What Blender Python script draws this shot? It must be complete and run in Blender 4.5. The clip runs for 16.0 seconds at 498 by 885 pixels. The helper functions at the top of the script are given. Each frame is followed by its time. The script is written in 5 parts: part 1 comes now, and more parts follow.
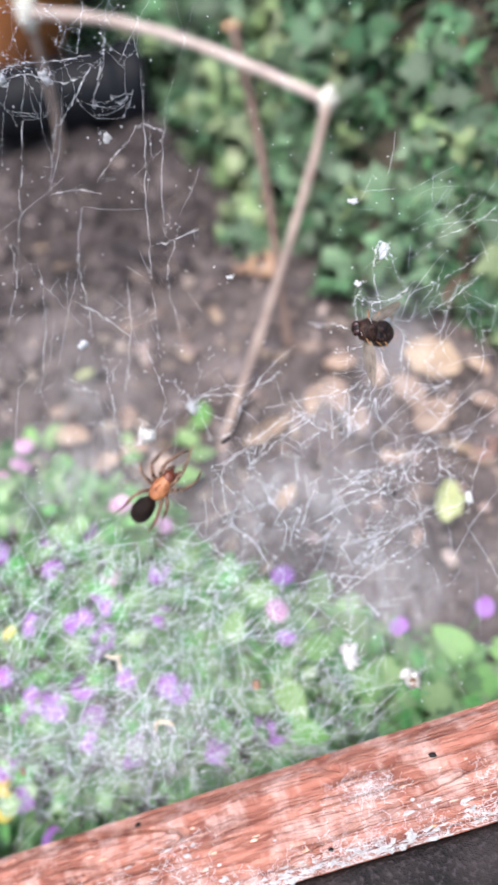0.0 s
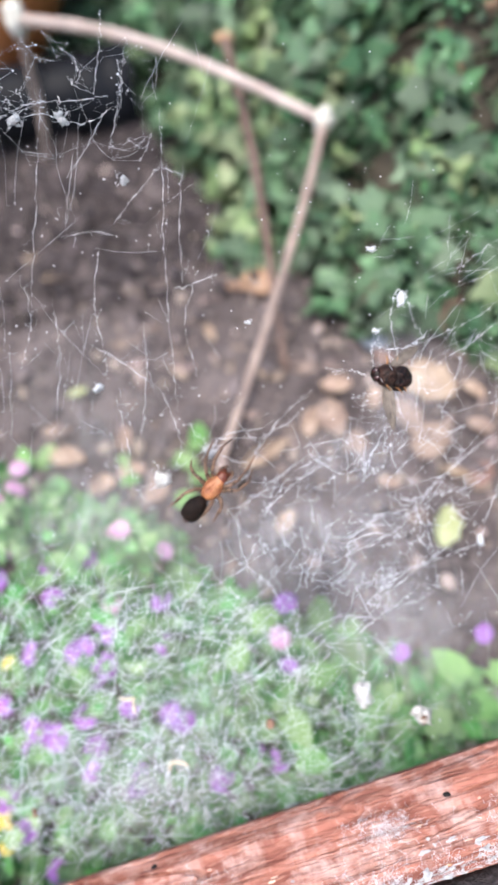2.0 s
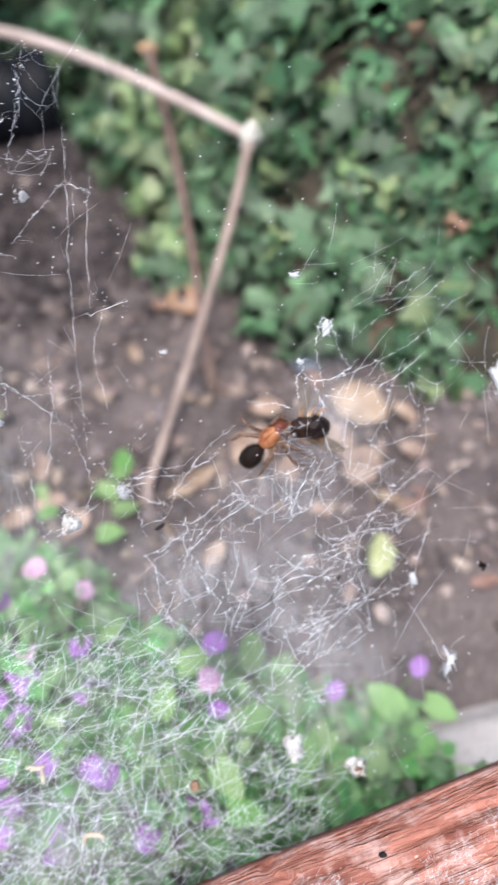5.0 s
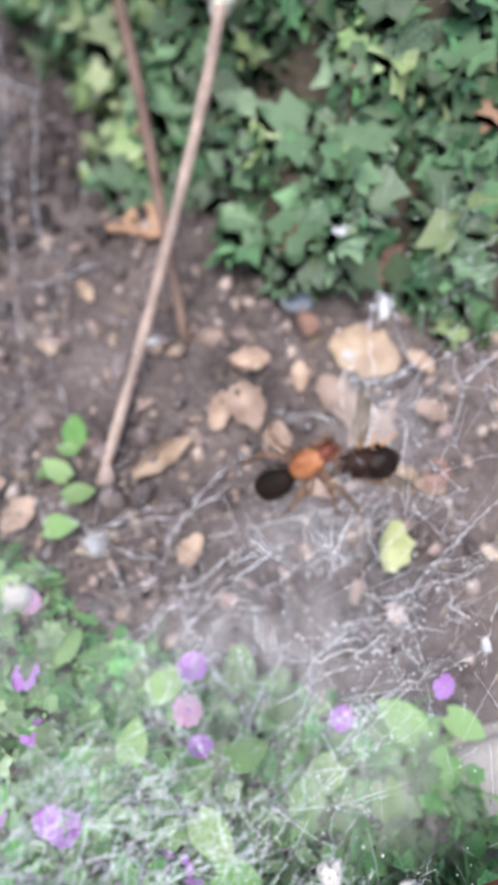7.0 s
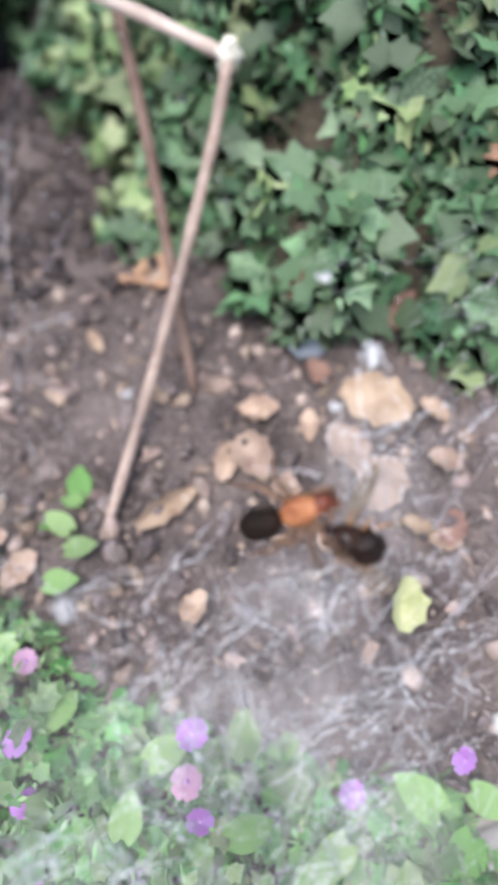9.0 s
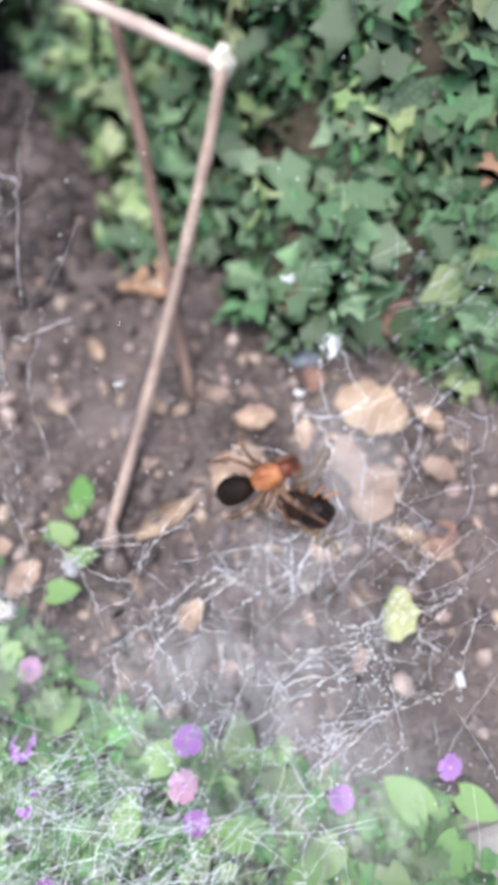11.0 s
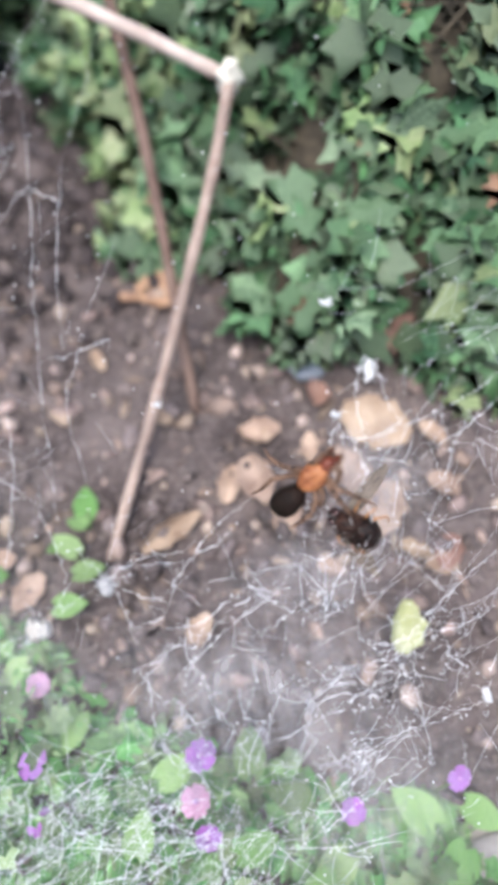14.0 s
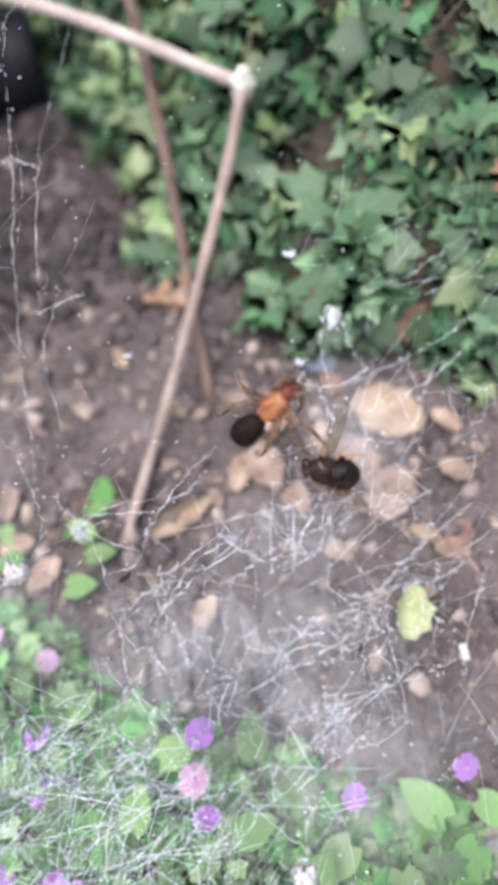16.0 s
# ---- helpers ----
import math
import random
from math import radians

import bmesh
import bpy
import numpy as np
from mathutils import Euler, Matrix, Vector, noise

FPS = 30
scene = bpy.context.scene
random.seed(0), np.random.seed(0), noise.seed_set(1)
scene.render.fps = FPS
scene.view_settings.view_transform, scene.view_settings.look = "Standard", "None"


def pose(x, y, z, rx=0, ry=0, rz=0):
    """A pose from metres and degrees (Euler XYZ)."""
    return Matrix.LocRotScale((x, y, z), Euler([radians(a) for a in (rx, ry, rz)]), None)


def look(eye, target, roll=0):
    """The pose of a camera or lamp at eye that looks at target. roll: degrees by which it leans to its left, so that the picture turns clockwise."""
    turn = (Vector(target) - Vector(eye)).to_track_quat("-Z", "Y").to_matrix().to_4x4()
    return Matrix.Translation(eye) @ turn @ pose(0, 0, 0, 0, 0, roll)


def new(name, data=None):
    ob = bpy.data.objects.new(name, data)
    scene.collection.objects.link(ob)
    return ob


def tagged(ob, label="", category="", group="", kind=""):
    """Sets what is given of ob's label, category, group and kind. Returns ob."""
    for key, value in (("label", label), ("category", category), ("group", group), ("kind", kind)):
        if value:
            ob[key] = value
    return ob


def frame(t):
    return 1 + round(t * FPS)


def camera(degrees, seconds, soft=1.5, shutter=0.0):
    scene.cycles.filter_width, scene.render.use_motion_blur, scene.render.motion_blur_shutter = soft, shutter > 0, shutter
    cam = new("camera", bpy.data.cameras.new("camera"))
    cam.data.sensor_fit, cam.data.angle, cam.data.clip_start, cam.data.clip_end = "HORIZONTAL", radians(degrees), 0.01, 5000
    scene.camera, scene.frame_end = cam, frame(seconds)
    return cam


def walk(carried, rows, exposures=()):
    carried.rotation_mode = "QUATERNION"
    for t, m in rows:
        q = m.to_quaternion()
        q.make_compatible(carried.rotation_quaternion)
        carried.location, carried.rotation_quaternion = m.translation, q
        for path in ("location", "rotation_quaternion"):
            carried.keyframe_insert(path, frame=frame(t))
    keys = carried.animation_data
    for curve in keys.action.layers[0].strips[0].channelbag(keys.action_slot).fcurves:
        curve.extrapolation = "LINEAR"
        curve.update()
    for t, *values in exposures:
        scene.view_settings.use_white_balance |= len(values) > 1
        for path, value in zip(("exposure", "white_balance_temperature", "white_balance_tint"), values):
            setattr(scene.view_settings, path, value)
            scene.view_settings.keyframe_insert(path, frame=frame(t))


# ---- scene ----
cam = camera(42, 16.0, soft=1.5, shutter=0.4)
cam.data.dof.use_dof = True
cam.data.dof.focus_distance = 0.217
cam.data.dof.aperture_fstop = 6.5
PATH = [
    (0, 0.0000, -0.0023, 0.3380, 34.41, 3.31, -4.87),
    (0.5, -0.0108, 0.0060, 0.3435, 33.52, 2.34, -5.48),
    (1, -0.0097, 0.0111, 0.3484, 33.15, 2.13, -5.53),
    (1.5, -0.0133, 0.0169, 0.3518, 32.85, 1.56, -5.89),
    (2, -0.0158, 0.0164, 0.3508, 33.51, 1.10, -6.28),
    (2.5, -0.0130, 0.0105, 0.3448, 34.68, 0.98, -6.51),
    (3, -0.0127, 0.0087, 0.3404, 35.24, 0.95, -6.46),
    (3.5, -0.0187, 0.0221, 0.3460, 34.45, 0.08, -6.92),
    (4, -0.0238, 0.0319, 0.3491, 33.61, -0.96, -7.54),
    (4.5, -0.0228, 0.0269, 0.3427, 34.20, -1.48, -7.99),
    (5, -0.0062, 0.0336, 0.3411, 34.55, -2.90, -9.91),
    (5.2, -0.0092, 0.0409, 0.3293, 33.79, -4.93, -11.63),
    (7.3, 0.0126, 0.0983, 0.2803, 26.36, -3.52, -12.17),
    (7.5, 0.0146, 0.0980, 0.2736, 26.06, -4.80, -12.92),
    (8, 0.0103, 0.0961, 0.2722, 30.04, -6.81, -13.63),
    (8.5, 0.0438, 0.0877, 0.2811, 34.60, 5.75, -6.87),
    (9, 0.0221, 0.1011, 0.2826, 31.17, -0.98, -10.65),
    (9.2, 0.0192, 0.1080, 0.2886, 29.70, -2.15, -11.52),
    (11.5, 0.0375, 0.1124, 0.3008, 28.76, 1.21, -10.10),
    (12, 0.0355, 0.1194, 0.3056, 27.87, 1.22, -10.16),
    (12.5, 0.0287, 0.1143, 0.3007, 28.69, -0.11, -10.66),
    (13, 0.0270, 0.1122, 0.2996, 29.19, -0.47, -10.73),
    (13.5, 0.0272, 0.1128, 0.3011, 29.32, -0.29, -10.73),
    (14, 0.0188, 0.1179, 0.3009, 29.25, -1.63, -11.20),
    (14.5, 0.0298, 0.1208, 0.3056, 28.28, 0.11, -10.69),
    (15, 0.0343, 0.1057, 0.2982, 29.97, 1.16, -9.95),
    (15.5, 0.0334, 0.0948, 0.2922, 31.79, 1.30, -9.71),
    (16, 0.0403, 0.0913, 0.2919, 32.31, 3.07, -8.61),
]

walk(cam, [(t, pose(x, y, z, rx, ry, rz)) for t, x, y, z, rx, ry, rz in PATH],
     exposures=[(0, 1.18, 6300, 10), (3, 1.14, 6300, 10), (4, 1.04, 6300, 10), (5, 1.0, 6300, 10), (8.5, 1.03, 6300, 10), (12.5, 1.05, 6300, 10), (16, 1.0, 6300, 10)])

# ---- light: a bright overcast sky with a wide, weak sun ----
world = bpy.data.worlds.new("overcast_sky")
scene.world = world
world.use_nodes = True
wn = world.node_tree.nodes
sky = wn.new("ShaderNodeTexSky")
sky.sky_type = "NISHITA"
sky.sun_disc = False
sky.sun_elevation = radians(70)
sky.sun_rotation = radians(225)
sky.air_density, sky.dust_density, sky.ozone_density = 1.0, 4.0, 0.6
world.node_tree.links.new(sky.outputs[0], wn["Background"].inputs[0])
wn["Background"].inputs[1].default_value = 0.14
sun_data = bpy.data.lights.new("sun", "SUN")
sun_data.energy, sun_data.angle, sun_data.color = 1.5, radians(40), (1.0, 0.97, 0.93)
sun = new("sun", sun_data)
sun.matrix_world = look((-0.5, -0.5, 2.0), (0, 0, 0))


# ---- materials ----
def mat(name, c1, c2, rough=0.8, scale=30.0, fine=300.0, bump=0.3, stretch=(1, 1, 1), spread=0.0,
        spec=0.3, through_light=0.0, c3=None, bump_dist=0.001, sheer=0.0, coords="Object", island=False, blotch=None):
    """Two-scale noise colour between c1 and c2 with flecks of c3 and worn blotches, varied from piece to piece by spread."""
    m = bpy.data.materials.new(name)
    m.use_nodes = True
    nt = m.node_tree
    nd, ln = nt.nodes, nt.links
    bsdf = nd["Principled BSDF"]
    tc = nd.new("ShaderNodeTexCoord")
    mp = nd.new("ShaderNodeMapping")
    mp.inputs["Scale"].default_value = stretch
    ln.new(tc.outputs[coords], mp.inputs[0])
    big, small = nd.new("ShaderNodeTexNoise"), nd.new("ShaderNodeTexNoise")
    for n_, s_, d_ in ((big, scale, 4), (small, fine, 3)):
        n_.inputs["Scale"].default_value = s_
        n_.inputs["Detail"].default_value = d_
        ln.new(mp.outputs[0], n_.inputs["Vector"])
    ramp = nd.new("ShaderNodeValToRGB")
    ramp.color_ramp.elements[0].position, ramp.color_ramp.elements[1].position = 0.35, 0.66
    ramp.color_ramp.elements[0].color, ramp.color_ramp.elements[1].color = (*c1, 1), (*c2, 1)
    ln.new(big.outputs[0], ramp.inputs[0])
    col = ramp.outputs[0]
    mix = nd.new("ShaderNodeMix")
    mix.data_type = "RGBA"
    fr = nd.new("ShaderNodeValToRGB")
    fr.color_ramp.elements[0].position, fr.color_ramp.elements[1].position = 0.5, 0.72
    ln.new(small.outputs[0], fr.inputs[0])
    ln.new(fr.outputs[0], mix.inputs[0])
    ln.new(col, mix.inputs[6])
    mix.inputs[7].default_value = (*(c3 or tuple(0.5 * (a + b) * 1.25 for a, b in zip(c1, c2))), 1)
    col = mix.outputs[2]
    if blotch:
        nz, br, bx = nd.new("ShaderNodeTexNoise"), nd.new("ShaderNodeValToRGB"), nd.new("ShaderNodeMix")
        nz.inputs["Scale"].default_value, nz.inputs["Detail"].default_value, nz.inputs["Roughness"].default_value = blotch[0], 8, 0.7
        ln.new(tc.outputs[coords], nz.inputs["Vector"])
        br.color_ramp.elements[0].position, br.color_ramp.elements[1].position = 0.47, 0.64
        br.color_ramp.elements[1].color = (0.8, 0.8, 0.8, 1)
        ln.new(nz.outputs[0], br.inputs[0])
        bx.data_type = "RGBA"
        ln.new(br.outputs[0], bx.inputs[0])
        ln.new(col, bx.inputs[6])
        bx.inputs[7].default_value = (*blotch[1], 1)
        col = bx.outputs[2]
    if spread:
        src = nd.new("ShaderNodeNewGeometry") if island else nd.new("ShaderNodeObjectInfo")
        rnd = src.outputs["Random Per Island"] if island else src.outputs["Random"]
        hsv = nd.new("ShaderNodeHueSaturation")
        for k, (lo, hi) in (("Hue", (0.5 - 0.035 * spread, 0.5 + 0.02 * spread)), ("Value", (1 - 0.45 * spread, 1 + 0.5 * spread)),
                            ("Saturation", (1 - 0.3 * spread, 1 + 0.1 * spread))):
            r_ = nd.new("ShaderNodeMapRange")
            r_.inputs[3].default_value, r_.inputs[4].default_value = lo, hi
            if k == "Value":
                wv = nd.new("ShaderNodeMath")
                wv.operation = "MULTIPLY"
                wv.inputs[1].default_value = 7.31
                fx = nd.new("ShaderNodeMath")
                fx.operation = "FRACT"
                ln.new(rnd, wv.inputs[0])
                ln.new(wv.outputs[0], fx.inputs[0])
                ln.new(fx.outputs[0], r_.inputs[0])
            else:
                ln.new(rnd, r_.inputs[0])
            ln.new(r_.outputs[0], hsv.inputs[k])
        ln.new(col, hsv.inputs["Color"])
        col = hsv.outputs[0]
    ln.new(col, bsdf.inputs["Base Color"])
    bsdf.inputs["Roughness"].default_value = rough
    bsdf.inputs["Specular IOR Level"].default_value = spec
    if bump:
        add = nd.new("ShaderNodeMath")
        ln.new(big.outputs[0], add.inputs[0])
        ln.new(small.outputs[0], add.inputs[1])
        bp = nd.new("ShaderNodeBump")
        bp.inputs["Strength"].default_value, bp.inputs["Distance"].default_value = bump, bump_dist
        ln.new(add.outputs[0], bp.inputs["Height"])
        ln.new(bp.outputs[0], bsdf.inputs["Normal"])
    out = bsdf.outputs[0]
    if through_light:
        tr = nd.new("ShaderNodeBsdfTranslucent")
        ln.new(col, tr.inputs[0])
        mx = nd.new("ShaderNodeMixShader")
        mx.inputs[0].default_value = through_light
        ln.new(out, mx.inputs[1])
        ln.new(tr.outputs[0], mx.inputs[2])
        out = mx.outputs[0]
    if sheer:
        tp = nd.new("ShaderNodeBsdfTransparent")
        mx = nd.new("ShaderNodeMixShader")
        mx.inputs[0].default_value = sheer
        ln.new(out, mx.inputs[1])
        ln.new(tp.outputs[0], mx.inputs[2])
        out = mx.outputs[0]
    ln.new(out, nd["Material Output"].inputs[0])
    return m


M_SOIL = mat("soil", (0.056, 0.044, 0.043), (0.145, 0.118, 0.113), 0.95, 22, 240, 0.9, c3=(0.19, 0.16, 0.15), bump_dist=0.006)
M_CLOD = mat("soil_clod", (0.06, 0.048, 0.046), (0.16, 0.13, 0.125), 0.95, 60, 420, 0.6, c3=(0.22, 0.18, 0.17), spread=0.8, island=True)
M_LITTER = mat("crumbled_litter", (0.16, 0.115, 0.095), (0.31, 0.235, 0.195), 0.85, 60, 500, 0.4, spread=0.9, island=True)
M_DARK_SOIL = mat("dark_soil", (0.022, 0.017, 0.017), (0.07, 0.055, 0.053), 0.9, 60, 420, 0.6, c3=(0.1, 0.08, 0.078), spread=0.8, island=True)
M_PEBBLE = mat("pebble", (0.22, 0.17, 0.14), (0.42, 0.34, 0.29), 0.8, 60, 500, 0.3, spread=0.7, island=True)
M_STONE = mat("blue_grey_stone", (0.22, 0.25, 0.29), (0.36, 0.39, 0.42), 0.8, 90, 600, 0.4)
M_SLAB = mat("pale_concrete", (0.3, 0.28, 0.265), (0.42, 0.39, 0.37), 0.9, 30, 500, 0.5, c3=(0.3, 0.28, 0.26))
M_IVY = mat("ivy_leaf", (0.034, 0.092, 0.042), (0.14, 0.275, 0.125), 0.45, 70, 420, 0.25, spread=0.95, spec=0.5, through_light=0.22, c3=(0.19, 0.33, 0.17))
M_IVY_ALL = mat("ivy_leaf_mass", (0.034, 0.092, 0.042), (0.14, 0.275, 0.125), 0.45, 70, 420, 0.25, spread=0.95, spec=0.5, through_light=0.22, c3=(0.19, 0.33, 0.17), island=True)
M_IVY_YOUNG = mat("young_ivy_leaf", (0.17, 0.27, 0.1), (0.38, 0.46, 0.24), 0.45, 70, 420, 0.2, spread=0.7, spec=0.4, through_light=0.3, island=True)
M_IVY_OLD = mat("brown_ivy_leaf", (0.14, 0.08, 0.055), (0.26, 0.16, 0.11), 0.8, 70, 420, 0.3, spread=0.6, island=True)
# twig brown, darkened so that gaps between the ivy leaves read as shade
M_TWIG_SHADE = mat("ivy_twig_and_shade", (0.03, 0.027, 0.02), (0.085, 0.07, 0.05), 0.9, 90, 600, 0.5)
M_STEM = mat("dry_stem", (0.35, 0.285, 0.25), (0.53, 0.45, 0.405), 0.7, 40, 420, 0.35, stretch=(1, 1, 0.25), c3=(0.45, 0.33, 0.29))
M_STAKE = mat("dark_brown_stake", (0.1, 0.065, 0.052), (0.19, 0.13, 0.105), 0.8, 45, 420, 0.4, c3=(0.15, 0.1, 0.08))
M_STEM_LOW = mat("brown_dry_stem", (0.23, 0.175, 0.15), (0.38, 0.3, 0.255), 0.75, 45, 420, 0.4, c3=(0.26, 0.17, 0.14))
M_NODE = mat("pale_node", (0.5, 0.48, 0.42), (0.7, 0.68, 0.6), 0.75, 90, 500, 0.4)
M_CUT = mat("cut_wood", (0.5, 0.3, 0.16), (0.66, 0.44, 0.27), 0.8, 120, 700, 0.3)
M_RAIL = mat("red_stained_wood", (0.17, 0.058, 0.042), (0.48, 0.2, 0.145), 0.92, 260, 950, 1.0, stretch=(0.1, 1, 1), c3=(0.48, 0.24, 0.18), bump_dist=0.003, coords="UV", spec=0.15, blotch=(70, (0.62, 0.42, 0.37)))
# near-black: paints the shade beside the rail, and colours small dark crumbs
M_GAP_CRUMB = mat("gap_shade_and_crumb", (0.008, 0.007, 0.007), (0.026, 0.02, 0.02), 0.9, 60, 500, 0.9, c3=(0.05, 0.04, 0.042), bump_dist=0.002)
M_FLAKE = mat("worn_pale_wood", (0.5, 0.28, 0.18), (0.68, 0.45, 0.33), 0.8, 150, 900, 0.3, spread=0.5, island=True)
M_SILK = mat("white_silk", (0.88, 0.9, 0.94), (0.95, 0.96, 0.98), 0.5, 200, 1500, 0.0, spec=0.5, through_light=0.3)
M_SILK_FINE = mat("fine_white_silk", (0.84, 0.87, 0.93), (0.93, 0.95, 0.98), 0.5, 200, 1500, 0.0, spec=0.5, through_light=0.35)
M_LINT = mat("white_lint", (0.62, 0.63, 0.65), (0.82, 0.83, 0.84), 0.8, 500, 2200, 0.5, through_light=0.2)
M_FELT = mat("felted_silk", (0.55, 0.56, 0.57), (0.8, 0.81, 0.82), 0.8, 500, 2200, 0.8, through_light=0.25, sheer=0.2)
M_WRAP = mat("wrapping_silk", (0.58, 0.56, 0.53), (0.8, 0.79, 0.75), 0.8, 420, 1800, 0.5, through_light=0.25, c3=(0.66, 0.63, 0.58))
M_HUSK = mat("dry_husk", (0.4, 0.33, 0.24), (0.66, 0.58, 0.45), 0.8, 200, 1200, 0.3)
M_HUSK_DARK = mat("brown_husk", (0.1, 0.05, 0.03), (0.4, 0.25, 0.17), 0.7, 260, 1200, 0.4)
M_DEAD = mat("fallen_leaf", (0.26, 0.18, 0.13), (0.47, 0.36, 0.27), 0.8, 60, 500, 0.4, spread=0.35, through_light=0.15)
M_DEAD_RED = mat("rust_brown_fallen_leaf", (0.26, 0.15, 0.1), (0.4, 0.25, 0.18), 0.8, 60, 500, 0.4, spread=0.5, through_light=0.15)
M_DEAD_YEL = mat("yellow_fallen_leaf", (0.38, 0.41, 0.2), (0.5, 0.53, 0.3), 0.7, 60, 500, 0.3, through_light=0.2)
M_FOLIAGE = mat("bed_leaf", (0.082, 0.2, 0.075), (0.245, 0.47, 0.17), 0.55, 90, 500, 0.2, spread=1.0, through_light=0.3, island=True)
M_BROAD = mat("broad_leaf", (0.15, 0.31, 0.09), (0.28, 0.48, 0.17), 0.5, 60, 420, 0.25, spread=0.6, through_light=0.3)
M_STALK = mat("green_stalk", (0.12, 0.2, 0.07), (0.2, 0.3, 0.12), 0.6, 120, 600, 0.0, spread=0.5, island=True)
M_PURPLE = mat("purple_petal", (0.36, 0.13, 0.5), (0.52, 0.24, 0.66), 0.6, 200, 900, 0.1, spread=0.5, through_light=0.3)
M_PINK = mat("pink_petal", (0.62, 0.28, 0.5), (0.78, 0.5, 0.66), 0.6, 200, 900, 0.1, spread=0.5, through_light=0.3)
M_YELLOW = mat("yellow_petal", (0.7, 0.5, 0.05), (0.8, 0.65, 0.15), 0.6, 200, 900, 0.1)
M_EYE = mat("flower_centre", (0.42, 0.2, 0.5), (0.56, 0.34, 0.6), 0.7, 300, 900, 0.1)
M_TERRA = mat("orange_terracotta", (0.4, 0.14, 0.045), (0.52, 0.2, 0.07), 0.8, 25, 400, 0.3)
M_PLASTIC = mat("black_plastic", (0.003, 0.0035, 0.005), (0.008, 0.009, 0.012), 0.5, 30, 400, 0.2, spec=0.12, c3=(0.012, 0.013, 0.016))
M_CARAPACE = mat("orange_carapace", (0.2, 0.062, 0.026), (0.48, 0.21, 0.085), 0.38, 260, 1100, 0.4, spec=0.5, c3=(0.26, 0.07, 0.025))
M_ABDOMEN = mat("dark_velvet_abdomen", (0.003, 0.002, 0.0015), (0.014, 0.007, 0.0045), 0.6, 260, 1800, 0.6, spec=0.16, c3=(0.026, 0.014, 0.009))
M_LEG = mat("translucent_amber_leg", (0.085, 0.048, 0.032), (0.34, 0.205, 0.135), 0.45, 330, 900, 0.2, spec=0.4, through_light=0.25, sheer=0.26)
M_JAW = mat("dark_jaw", (0.06, 0.012, 0.006), (0.2, 0.046, 0.018), 0.3, 200, 900, 0.1, spec=0.5)
M_FLY = mat("black_fly_body", (0.003, 0.002, 0.002), (0.012, 0.006, 0.004), 0.36, 330, 1300, 0.4, spec=0.2, c3=(0.045, 0.018, 0.012))
M_FLY_HAIRY = mat("brown_hairy_fly_thorax", (0.008, 0.004, 0.003), (0.036, 0.016, 0.011), 0.45, 330, 1300, 0.5, spec=0.2, c3=(0.055, 0.024, 0.015))
M_FLY_BAND = mat("amber_fly_band", (0.17, 0.075, 0.027), (0.38, 0.18, 0.07), 0.45, 200, 1200, 0.3, spec=0.4)
M_FLY_EYE = mat("maroon_fly_eye", (0.016, 0.005, 0.005), (0.05, 0.012, 0.012), 0.25, 300, 1600, 0.2, spec=0.6)
M_WING = mat("smoky_wing", (0.09, 0.072, 0.056), (0.2, 0.165, 0.13), 0.55, 200, 900, 0.0, spec=0.2, sheer=0.2)
M_VEIN = mat("wing_vein", (0.03, 0.022, 0.017), (0.07, 0.05, 0.04), 0.6, 200, 900, 0.0)



